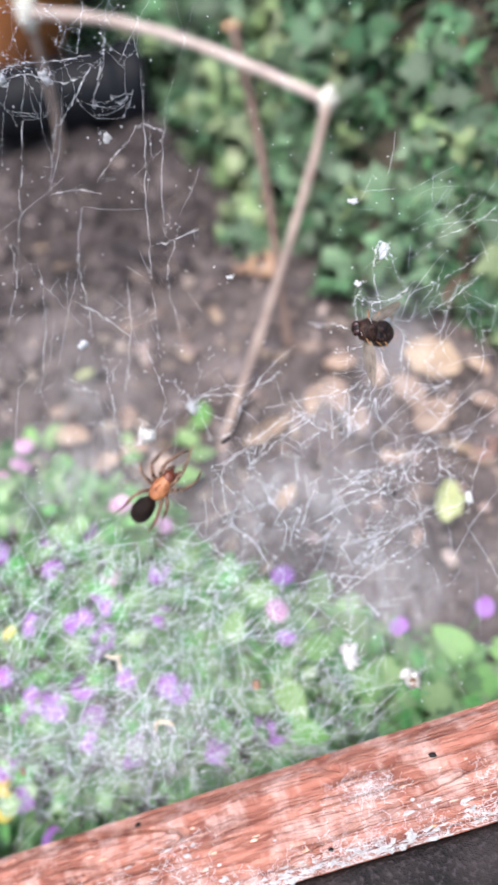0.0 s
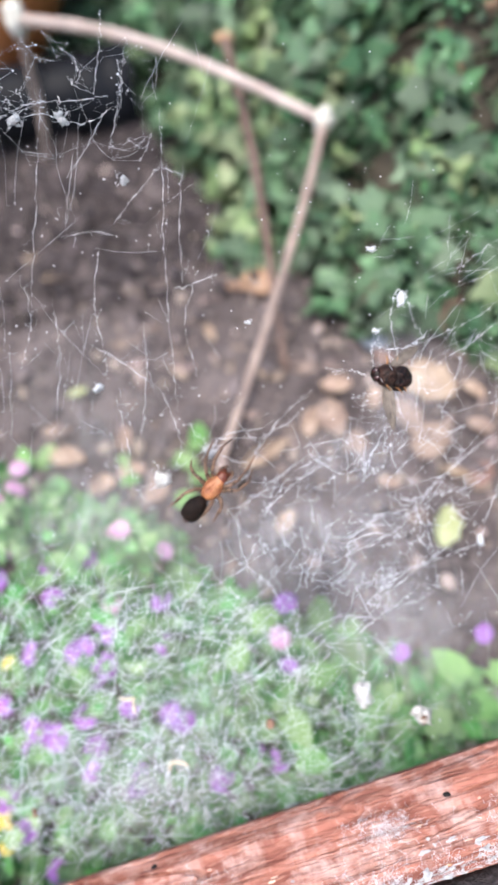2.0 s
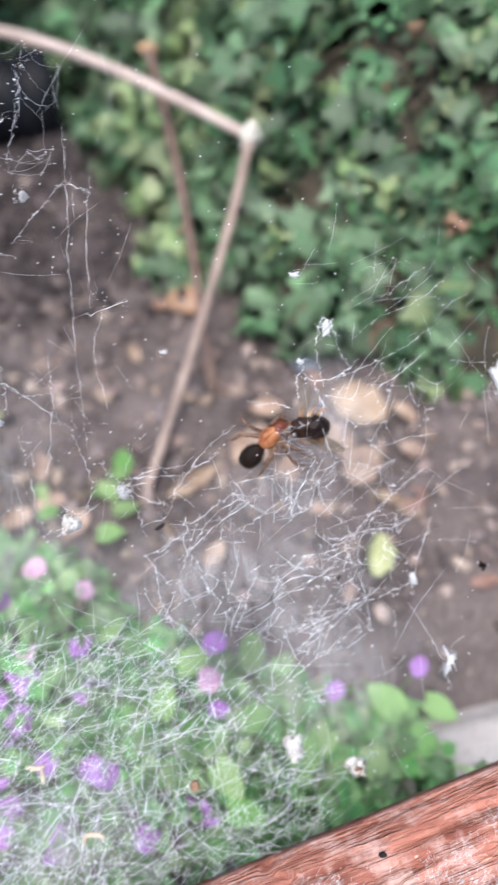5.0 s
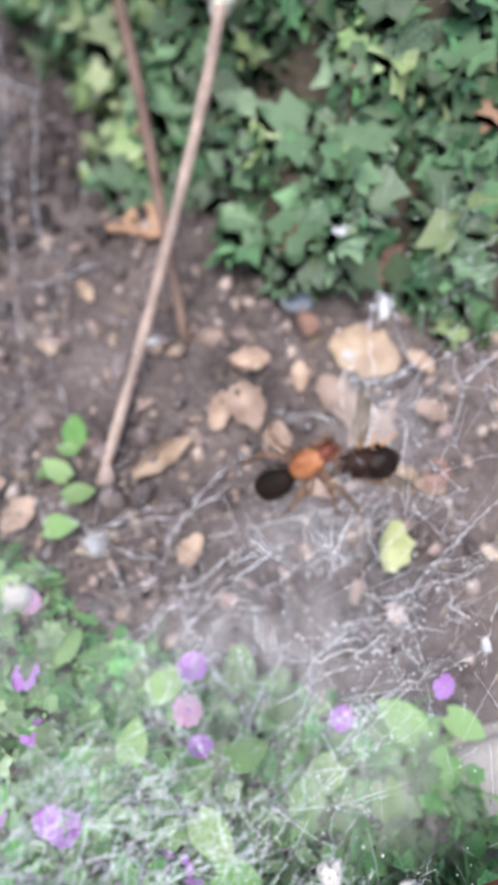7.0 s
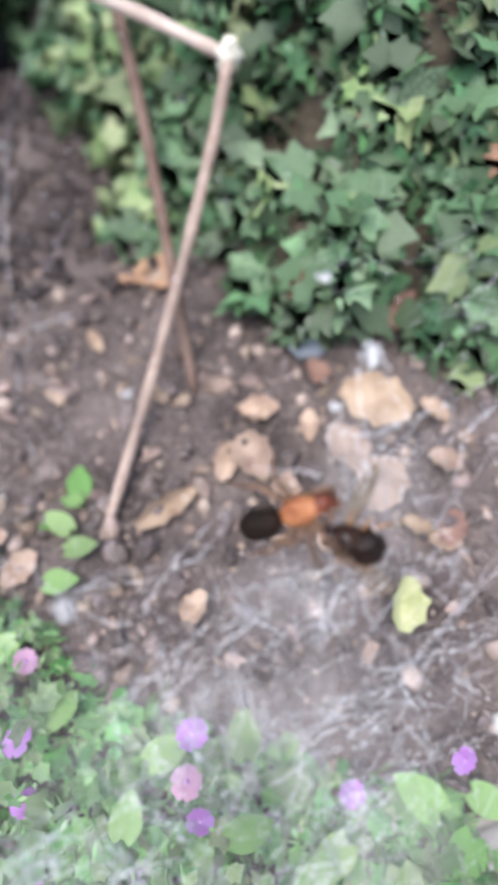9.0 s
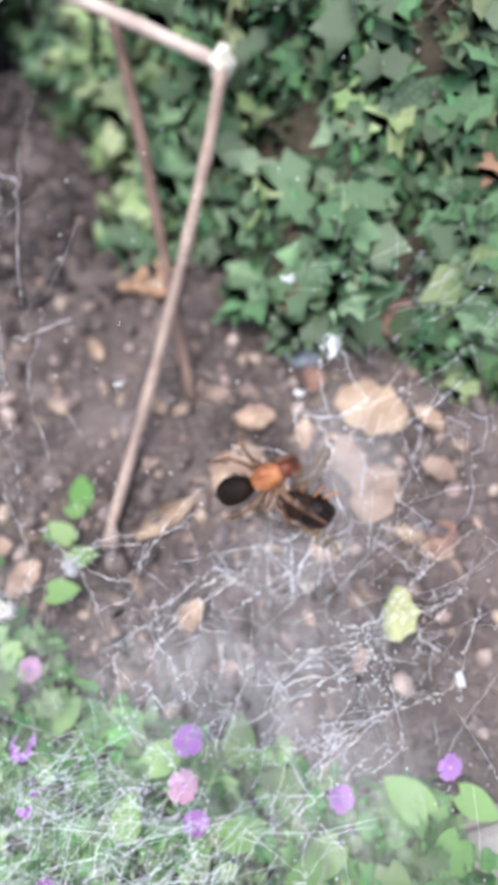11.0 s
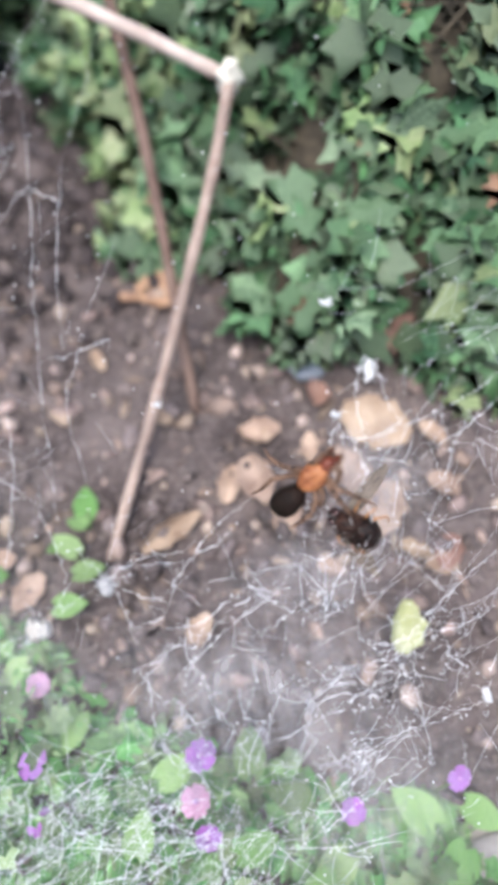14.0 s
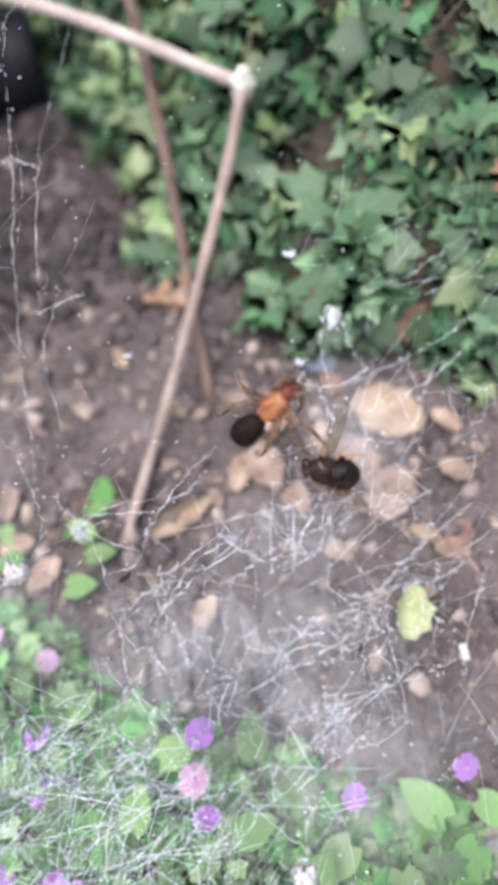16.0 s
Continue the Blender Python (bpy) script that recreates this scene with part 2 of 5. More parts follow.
def film_mat(name, colour, most):
    """Silk too fine to see thread by thread: a thin veil, densest in its middle and patchy."""
    m = bpy.data.materials.new(name)
    m.use_nodes = True
    nd, ln = m.node_tree.nodes, m.node_tree.links
    bsdf = nd["Principled BSDF"]
    bsdf.inputs["Base Color"].default_value = (*colour, 1)
    bsdf.inputs["Roughness"].default_value = 0.8
    tr = nd.new("ShaderNodeBsdfTranslucent")
    tr.inputs[0].default_value = (*colour, 1)
    body = nd.new("ShaderNodeMixShader")
    body.inputs[0].default_value = 0.4
    ln.new(bsdf.outputs[0], body.inputs[1])
    ln.new(tr.outputs[0], body.inputs[2])
    tc = nd.new("ShaderNodeTexCoord")
    grad = nd.new("ShaderNodeTexGradient")
    grad.gradient_type = "QUADRATIC_SPHERE"
    ln.new(tc.outputs["UV"], grad.inputs[0])
    soft = nd.new("ShaderNodeMath")
    soft.operation = "POWER"
    soft.inputs[1].default_value = 0.6
    ln.new(grad.outputs[1], soft.inputs[0])
    last = soft.outputs[0]
    for scale, stretch, lo, hi in ((26, (1, 1, 1), 0.12, 0.7), (260, (1, 0.3, 0.3), 0.2, 0.85)):
        mp = nd.new("ShaderNodeMapping")
        mp.inputs["Scale"].default_value = stretch
        ln.new(tc.outputs["Object"], mp.inputs[0])
        nz = nd.new("ShaderNodeTexNoise")
        nz.inputs["Scale"].default_value, nz.inputs["Detail"].default_value = scale, 4
        ln.new(mp.outputs[0], nz.inputs["Vector"])
        mr = nd.new("ShaderNodeMapRange")
        mr.inputs[1].default_value, mr.inputs[2].default_value = lo, hi
        ln.new(nz.outputs[0], mr.inputs[0])
        mu = nd.new("ShaderNodeMath")
        mu.operation = "MULTIPLY"
        ln.new(last, mu.inputs[0])
        ln.new(mr.outputs[0], mu.inputs[1])
        last = mu.outputs[0]
    mu = nd.new("ShaderNodeMath")
    mu.operation = "MULTIPLY"
    mu.inputs[1].default_value = most
    ln.new(last, mu.inputs[0])
    tp = nd.new("ShaderNodeBsdfTransparent")
    mx = nd.new("ShaderNodeMixShader")
    ln.new(mu.outputs[0], mx.inputs[0])
    ln.new(tp.outputs[0], mx.inputs[1])
    ln.new(body.outputs[0], mx.inputs[2])
    ln.new(mx.outputs[0], nd["Material Output"].inputs[0])
    return m


M_VEIL = film_mat("silk_veil", (0.76, 0.74, 0.77), 0.78)
M_VEIL_THIN = film_mat("thin_silk_veil", (0.74, 0.76, 0.77), 0.32)


# ---- building helpers ----
def mesh_of(name, verts, faces, smooth=True):
    me = bpy.data.meshes.new(name)
    me.from_pydata([tuple(v) for v in verts], [], faces)
    if smooth:
        me.shade_smooth()
    me.update()
    return me


def part(name, bm, material, parent=None, label="", smooth=True, kind=""):
    """One mesh object from a bmesh, a mesh or (verts, faces), under a thing or a part."""
    if isinstance(bm, tuple):
        me = mesh_of(name, bm[0], bm[1], smooth)
    elif isinstance(bm, bmesh.types.BMesh):
        me = bpy.data.meshes.new(name)
        bm.normal_update()
        bm.to_mesh(me)
        bm.free()
        if smooth:
            me.shade_smooth()
    else:
        me = bm
    if material and not me.materials:
        me.materials.append(material)
    ob = new(name, me)
    if parent:
        ob.parent = parent
    return tagged(ob, label=label, kind=kind)


def thing(name, m, label, category, group="", kind=""):
    ob = new(name)
    ob.empty_display_size = 0.01
    ob.matrix_world = m
    return tagged(ob, label, category, group, kind)


def tube(points, radii, sides=6, caps=True):
    """Verts and faces of a tapered tube along points."""
    pts = [Vector(p) for p in points]
    if not isinstance(radii, (list, tuple)):
        radii = [radii] * len(pts)
    verts, faces = [], []
    up = Vector((0.13, 0.21, 0.97))
    for i, p in enumerate(pts):
        d = pts[min(i + 1, len(pts) - 1)] - pts[max(i - 1, 0)]
        if d.length < 1e-9:
            d = Vector((0, 0, 1))
        d.normalize()
        s = d.cross(up)
        if s.length < 0.05:
            s = d.cross(Vector((1, 0, 0)))
        s.normalize()
        u = s.cross(d)
        for k in range(sides):
            a = 2 * math.pi * k / sides
            verts.append(p + (s * math.cos(a) + u * math.sin(a)) * radii[i])
    n_ = len(pts)
    for i in range(n_ - 1):
        for k in range(sides):
            k2 = (k + 1) % sides
            faces.append((i * sides + k, i * sides + k2, (i + 1) * sides + k2, (i + 1) * sides + k))
    if caps:
        faces.append(tuple(range(sides - 1, -1, -1)))
        faces.append(tuple(range((n_ - 1) * sides, n_ * sides)))
    return verts, faces


def joined(pieces):
    verts, faces = [], []
    for v, f in pieces:
        o = len(verts)
        verts += list(v)
        faces += [tuple(i + o for i in q) for q in f]
    return verts, faces


def smooth_line(pts, n=6):
    """Catmull-Rom points along a polyline."""
    p = [Vector(q) for q in pts]
    p = [p[0] * 2 - p[1]] + p + [p[-1] * 2 - p[-2]]
    out = []
    for i in range(1, len(p) - 2):
        for k in range(n):
            t = k / n
            a, b, c, d = p[i - 1], p[i], p[i + 1], p[i + 2]
            out.append(0.5 * ((2 * b) + (c - a) * t + (2 * a - 5 * b + 4 * c - d) * t * t + (3 * b - a - 3 * c + d) * t ** 3))
    out.append(p[-2])
    return out


def blob(rx, ry, rz, rough=0.0, seed=0, seg=16, rings=10, freq=2.0, m=None):
    """An uneven ellipsoid as a bmesh."""
    bm = bmesh.new()
    bmesh.ops.create_uvsphere(bm, u_segments=seg, v_segments=rings, radius=1.0)
    for v in bm.verts:
        k = 1 + rough * noise.noise(v.co * freq + Vector((seed * 3.7, seed * 1.3, 0)))
        v.co = Vector((v.co.x * rx * k, v.co.y * ry * k, v.co.z * rz * k))
    if m:
        bmesh.ops.transform(bm, matrix=m, verts=bm.verts)
    return bm


def sstep(a, b, x):
    t = min(max((x - a) / (b - a), 0.0), 1.0)
    return t * t * (3 - 2 * t)


def ground_z(x, y):
    """Height of the bare soil: it falls to the flower bed and to the side."""
    base = 0.13 * max(min(x, 0.25), -0.25) - 0.012 - 0.05 * (1 - sstep(0.05, 0.21, y))
    return base


def soil_z(x, y):
    near = max(0.0, 1 - max(0.0, math.hypot(x, y - 0.35) - 0.5) / 0.6)
    v = Vector((x, y, 0))
    return ground_z(x, y) + near * (0.006 * noise.noise(v * 18) + 0.0035 * noise.noise(v * 55) + 0.0018 * noise.noise(v * 130))


# ---- ground ----
def build_ground():
    def axis(fine_lo, fine_hi, step, reach):
        vals = list(np.arange(fine_lo, fine_hi, step))
        d = step
        lo, hi = vals[0], vals[-1]
        while hi < reach:
            d *= 1.35
            hi += d
            vals.append(hi)
        d = step
        while lo > -reach:
            d *= 1.35
            lo -= d
            vals.insert(0, lo)
        return vals
    xs, ys = axis(-0.42, 0.36, 0.004, 60), axis(-0.12, 0.95, 0.004, 60)
    verts = [(x, y, soil_z(x, y)) for y in ys for x in xs]
    w = len(xs)
    faces = [(j * w + i, j * w + i + 1, (j + 1) * w + i + 1, (j + 1) * w + i) for j in range(len(ys) - 1) for i in range(w - 1)]
    g_ = part("ground", (verts, faces), M_SOIL)
    tagged(g_, "dark brown crumbly garden soil sloping to a flower bed", "soil", kind="structure")


def small_stones(name, count, lo, hi, material, label, seed, area):
    rng = random.Random(seed)
    base = bmesh.new()
    bmesh.ops.create_icosphere(base, subdivisions=1, radius=1.0)
    bv, bf = [v.co.copy() for v in base.verts], [tuple(v.index for v in f.verts) for f in base.faces]
    base.free()
    pieces = []
    for _ in range(count):
        x, y = rng.uniform(area[0], area[1]), rng.uniform(area[2], area[3])
        fade = min(x - area[0], area[1] - x, y - area[2], area[3] - y) / 0.07
        if name == "damp_clods" and rng.random() > fade * (0.7 + noise.noise(Vector((x * 30, y * 30, 2)))):
            continue
        r = lo + (hi - lo) * rng.random() ** 2.5
        q = Euler((rng.uniform(0, 6), rng.uniform(0, 6), rng.uniform(0, 6))).to_matrix()
        s = Vector((r * rng.uniform(0.8, 1.4), r * rng.uniform(0.7, 1.1), r * rng.uniform(0.5, 0.9)))
        if name == "litter_bits":
            s = Vector((r * rng.uniform(0.9, 1.7), r * rng.uniform(0.4, 1.0), r * 0.22))
            q = Euler((rng.gauss(0, 0.35), rng.gauss(0, 0.35), rng.uniform(0, 6))).to_matrix()
        c = Vector((x, y, soil_z(x, y) + r * 0.25))
        pieces.append(([c + q @ Vector((v.x * s.x, v.y * s.y, v.z * s.z)) * (1 + (0.8 if name == "litter_bits" else 0.35) * noise.noise(v * 1.7 + c * 90)) for v in bv], bf))
    ob = part(name, joined(pieces), material, smooth=name != "soil_clods")
    tagged(ob, label, "stones" if "peb" in name else "soil", kind="stuff")


build_ground()
small_stones("soil_clods", 2600, 0.0012, 0.008, M_CLOD, "loose crumbs and clods of dark brown soil", 3, (-0.3, 0.3, 0.05, 0.75))
# clods darker than the rest, thinning out towards the edges of their area
small_stones("damp_clods", 4200, 0.002, 0.01, M_DARK_SOIL, "blackish clods of soil in front of the ivy", 13, (-0.24, 0.04, 0.38, 0.76))
small_stones("litter_bits", 520, 0.0015, 0.0065, M_LITTER, "crumbled bits of tan leaf litter on the soil", 14, (-0.1, 0.2, 0.16, 0.46))
small_stones("pebbles", 480, 0.0012, 0.007, M_PEBBLE, "small pale tan pebbles scattered on the soil", 4, (-0.25, 0.28, 0.1, 0.6))


def build_slab():
    bm = bmesh.new()
    w, d, h = 0.3, 0.14, 0.05
    bmesh.ops.create_cube(bm, size=1.0)
    bmesh.ops.scale(bm, vec=(w, d, h), verts=bm.verts)
    bmesh.ops.bevel(bm, geom=list(bm.edges), offset=0.006, segments=3, affect="EDGES")
    bmesh.ops.subdivide_edges(bm, edges=[e for e in bm.edges if e.calc_length() > 0.05], cuts=14, use_grid_fill=True)
    for v in bm.verts:
        v.co += 0.0022 * Vector((noise.noise(v.co * 30), noise.noise(v.co * 30 + Vector((5, 0, 0))), noise.noise(v.co * 40)))
    ob = part("pavement", bm, M_SLAB)
    ob.matrix_world = pose(0.25, 0.03, -0.041, 0, -7, 5)
    tagged(ob, "pale grey concrete path slab at the edge of the bed", "paving slab", kind="structure")


build_slab()

# ---- ivy ----
def ivy_outline(scale, rng):
    """A five-lobed ivy leaf, stalk end at the origin, tip along +y, folded along its midrib."""
    ring = [(0.0, -0.05), (0.28, -0.22), (0.42, -0.05), (0.62, 0.1), (0.4, 0.26), (0.5, 0.56), (0.24, 0.55), (0.0, 1.0)]
    ring = [(x * rng.uniform(0.85, 1.15), y * rng.uniform(0.92, 1.08)) for x, y in ring]
    pts = ring + [(-x * rng.uniform(0.88, 1.12), y) for x, y in reversed(ring[1:-1])]
    fold, cup = rng.uniform(0.1, 0.35), rng.uniform(-0.25, 0.15)
    verts = [Vector((0, 0.3, 0.0)) * scale, Vector((0, 0.62, cup * 0.2)) * scale]
    verts += [Vector((x, y, fold * abs(x) + cup * y * y + 0.04 * noise.noise(Vector((x * 4, y * 4, scale * 900))))) * scale for x, y in pts]
    n_ = len(pts)
    faces = []
    for i in range(n_):
        j = (i + 1) % n_
        hub = 1 if 5 <= i <= 8 else 0
        faces.append((hub, 2 + i, 2 + j))
    faces += [(0, 1, 2 + 5), (1, 0, 2 + 9)]
    return verts, faces


IVY_FOOT = [(-0.75, 1.05), (-0.36, 0.92), (-0.17, 0.8), (-0.08, 0.7), (-0.045, 0.6), (-0.022, 0.47), (0.003, 0.414), (0.056, 0.376),
            (0.088, 0.318), (0.129, 0.3), (0.18, 0.275), (0.28, 0.25), (0.46, 0.22)]
IVY_LINE = smooth_line([(x, y, 0) for x, y in IVY_FOOT], 8)


def ivy_surface(s, h):
    """A place on the ivy bank: s runs along its foot, h up its slope."""
    f = s * (len(IVY_LINE) - 1)
    i = min(int(f), len(IVY_LINE) - 2)
    p, d = IVY_LINE[i].lerp(IVY_LINE[i + 1], f - i), (IVY_LINE[i + 1] - IVY_LINE[i]).normalized()
    out = Vector((d.y, -d.x, 0))
    back = 0.9 * h - 0.03 * math.sin(min(h / 0.08, math.pi))
    q = p - out * back
    z = soil_z(p.x, p.y) + 0.78 * h
    bulge = 0.03 * noise.noise(Vector((q.x * 9, q.y * 9, h * 9)))
    return Vector((q.x, q.y, z)) + (out * 0.7 + Vector((0, 0, 0.7))) * bulge, out


def build_ivy():
    rng = random.Random(11)
    ivy = thing("ivy", pose(0.15, 0.45, ground_z(0.15, 0.45)), "dense bank of green lobed ivy leaves climbing beside bare soil", "ivy")
    inv = ivy.matrix_world.inverted()
    # a dark sheet under the leaves, its colour standing in for shade among the stems
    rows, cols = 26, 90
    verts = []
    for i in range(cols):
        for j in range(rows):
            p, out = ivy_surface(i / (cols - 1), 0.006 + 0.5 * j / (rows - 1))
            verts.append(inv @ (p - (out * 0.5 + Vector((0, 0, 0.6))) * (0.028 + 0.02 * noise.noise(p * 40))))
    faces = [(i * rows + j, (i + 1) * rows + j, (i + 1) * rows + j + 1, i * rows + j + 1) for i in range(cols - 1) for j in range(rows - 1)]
    part("thicket", (verts, faces), M_TWIG_SHADE, ivy, "dark brown sheet standing in for the shade under the leaves")
    twigs = []
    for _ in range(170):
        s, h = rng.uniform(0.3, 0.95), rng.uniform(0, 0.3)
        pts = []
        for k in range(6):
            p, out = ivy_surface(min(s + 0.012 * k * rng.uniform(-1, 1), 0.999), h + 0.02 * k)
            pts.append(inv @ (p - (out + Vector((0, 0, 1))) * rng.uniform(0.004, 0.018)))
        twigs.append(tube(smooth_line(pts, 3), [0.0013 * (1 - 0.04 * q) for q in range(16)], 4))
    part("vine", joined(twigs), M_TWIG_SHADE, ivy, "thin brown trailing ivy stems", kind="stuff")
    shapes = [ivy_outline(1.0, rng) for _ in range(9)]
    singles, mass, young, old = [], [], [], []
    for n_ in range(7000):
        s = rng.uniform(0.2, 0.99) if n_ % 6 else rng.uniform(0.0, 0.24)
        h = 0.42 * rng.random() ** 0.85
        p, out = ivy_surface(s, h)
        depth = rng.random()
        if s > 0.45 and depth < 0.8 and noise.noise(Vector((p.x * 26, p.y * 26, 8))) < (-0.14 if s < 0.6 else -0.04):
            continue
        # few leaves at this foot, so the dark sheet shows as a shadowed gap
        if 0.68 < s < 0.8 and h < 0.022 and rng.random() < 0.8:
            continue
        p = p - (out * 0.5 + Vector((0, 0, 0.6))) * 0.03 * depth
        face = (out * rng.uniform(0.2, 1.1) + Vector((0, 0, rng.uniform(0.35, 1.1))) + Vector((rng.gauss(0, 0.45), rng.gauss(0, 0.45), rng.gauss(0, 0.25)))).normalized()
        hang = (Vector((rng.gauss(0, 0.7), rng.gauss(0, 0.5), -0.7)) + out * 0.7)
        yv = (hang - face * hang.dot(face)).normalized()
        xv = yv.cross(face)
        size = rng.uniform(0.013, 0.028) * (1.0 if rng.random() < 0.8 else 1.3)
        m = Matrix((xv, yv, face)).transposed().to_4x4()
        m.translation = p - yv * size * 0.35
        k = rng.randrange(len(shapes))
        r = rng.random()
        item = (k, inv @ m, size)
        if r < 0.07 or (h < 0.2 and 0.3 < s < 0.46 and r < 0.42) or (h > 0.1 and noise.noise(Vector((s * 30, h * 14, 5))) > 0.3 and r < 0.3):
            young.append(item)
        elif r < 0.1:
            old.append((k, inv @ m, size * 0.6))
        elif len(singles) < 290 and depth < 0.5 and 0.44 < s < 0.88 and h < 0.24:
            singles.append(item)
        else:
            mass.append(item)
    for name, items, material, label in (("leaf_mass", mass, M_IVY_ALL, "overlapping dark and mid green ivy leaves"),
                                         ("young_leaves", young, M_IVY_YOUNG, "bright yellow-green young ivy leaves"),
                                         ("withered_leaves", old, M_IVY_OLD, "a few withered brown ivy leaves")):
        part(name, joined([([m @ (v * z) for v in shapes[k][0]], shapes[k][1]) for k, m, z in items]), material, ivy, label, kind="stuff")
    datas = []
    for v, f in shapes:
        me = mesh_of("leaf", v, f)
        me.materials.append(M_IVY)
        datas.append(me)
    for k, m, z in singles:
        ob = new("leaf", datas[k])
        ob.parent = ivy
        ob.matrix_basis = m @ Matrix.Diagonal((z, z, z, 1))


build_ivy()


# ---- dry stems, pots ----
def build_arch():
    left, mid, node_ = Vector((-0.139, 0.58, 0.118)), Vector((-0.028, 0.533, 0.111)), Vector((0.081, 0.455, 0.091))
    foot_r = Vector((-0.0215, 0.234, 0))
    foot_r.z = soil_z(foot_r.x, foot_r.y) - 0.004
    foot_l = Vector((-0.158, 0.622, 0))
    foot_l.z = soil_z(foot_l.x, foot_l.y) - 0.004
    ob = thing("bent_dry_stem", Matrix.Translation(foot_r), "bent dry pinkish-brown plant stem arching over the soil", "dry stem")
    inv = Matrix.Translation(-foot_r)
    top = smooth_line([left, left.lerp(mid, 0.5) + Vector((0, 0, 0.004)), mid, mid.lerp(node_, 0.5) + Vector((0, 0, 0.002)), node_], 6)
    rad = [0.0045 - 0.0008 * i / (len(top) - 1) + 0.0003 * math.sin(i * 1.7) for i in range(len(top))]
    part("upper_stem", tube([inv @ p for p in top], rad, 10), M_STEM, ob, "pale pinkish dry stem")
    leg = smooth_line([node_, node_.lerp(foot_r, 0.22) + Vector((0.004, 0.0, 0.002)), node_.lerp(foot_r, 0.6) + Vector((0.003, 0, -0.002)), foot_r], 7)
    rad = [0.0037 - 0.0009 * i / (len(leg) - 1) + 0.0003 * math.sin(i * 2.1) for i in range(len(leg))]
    part("lower_stem", tube([inv @ p for p in leg], rad, 10), M_STEM_LOW, ob, "brown lower stem running into the soil")
    legl = smooth_line([left, left.lerp(foot_l, 0.5) + Vector((0.004, 0, 0)), foot_l], 6)
    part("far_stem", tube([inv @ p for p in legl], [0.0036] * len(legl), 8), M_STEM_LOW, ob, "thin brown far stem")
    for p, r, s in ((node_, 0.0068, 1), (left, 0.0085, 2)):
        bm = blob(r * 1.0, r * 0.85, r * 1.45, 0.5, s, 16, 12, 2.2)
        part("node", bm, M_NODE, ob, "swollen whitish joint").matrix_basis = Matrix.Translation(inv @ p)


def build_stake():
    top, mid, foot = Vector((0.022, 0.597, 0.086)), Vector((0.031, 0.452, 0.062)), Vector((0.036, 0.305, 0))
    foot.z = soil_z(foot.x, foot.y) - 0.004
    ob = thing("garden_stake", Matrix.Translation(foot), "thin brown wooden plant stake leaning into the ivy", "stake")
    line = smooth_line([top, top.lerp(mid, 0.5) + Vector((0, 0, 0.006)), mid, mid.lerp(foot, 0.5) + Vector((0, 0, 0.004)), foot], 5)
    part("shaft", tube([p - foot for p in line], [0.0042 - 0.0012 * i / (len(line) - 1) for i in range(len(line))], 9), M_STAKE, ob)
    bm = blob(0.0075, 0.006, 0.004, 0.3, 5, 12, 8)
    part("cut_top", bm, M_CUT, ob, "pale orange split top end").matrix_basis = Matrix.Translation(top - foot)


def lathe(profile, seg=40, m=None):
    verts, faces = [], []
    for r, z in profile:
        for k in range(seg):
            a = 2 * math.pi * k / seg
            verts.append(Vector((r * math.cos(a), r * math.sin(a), z)))
    for i in range(len(profile) - 1):
        for k in range(seg):
            k2 = (k + 1) % seg
            faces.append((i * seg + k, i * seg + k2, (i + 1) * seg + k2, (i + 1) * seg + k))
    faces.append(tuple(range(seg - 1, -1, -1)))
    if m:
        verts = [m @ v for v in verts]
    return verts, faces


def build_pots():
    x, y = -0.165, 0.676
    ob = thing("black_pot", pose(x, y, soil_z(x, y) + 0.036, 0, 90, 6), "black plastic plant pot lying on its side on the soil", "plant pot")
    wall = [(0.004, -0.09), (0.024, -0.09), (0.027, -0.086), (0.031, 0.05), (0.031, 0.07), (0.0345, 0.071), (0.036, 0.076), (0.036, 0.096), (0.0345, 0.1),
            (0.032, 0.1), (0.0305, 0.096), (0.03, 0.06), (0.024, -0.08), (0.004, -0.082)]
    part("pot_wall", lathe([(r * 1.2, z) for r, z in wall], 48), M_PLASTIC, ob)
    part("rim_ring", lathe([(0.0362, 0.01), (0.038, 0.012), (0.038, 0.016), (0.0365, 0.018)], 48), M_PLASTIC, ob, "raised black band")
    x, y = -0.242, 0.8
    ob = thing("terracotta_pot", pose(x, y, soil_z(x, y) + 0.02, 0, 24, 0), "orange-brown terracotta flowerpot tilted on the soil", "plant pot")
    part("pot_wall", lathe([(0.05, 0.0), (0.054, 0.004), (0.078, 0.15), (0.079, 0.16), (0.07, 0.16), (0.05, 0.02), (0.005, 0.015)], 48), M_TERRA, ob)
    part("rim", lathe([(0.08, 0.155), (0.089, 0.157), (0.091, 0.165), (0.091, 0.195), (0.088, 0.2), (0.078, 0.2), (0.074, 0.196), (0.073, 0.158)], 48), M_TERRA, ob)
    part("compost", lathe([(0.073, 0.175), (0.001, 0.178)], 32), M_SOIL, ob, "dark compost inside the pot")


build_arch()
build_stake()
build_pots()


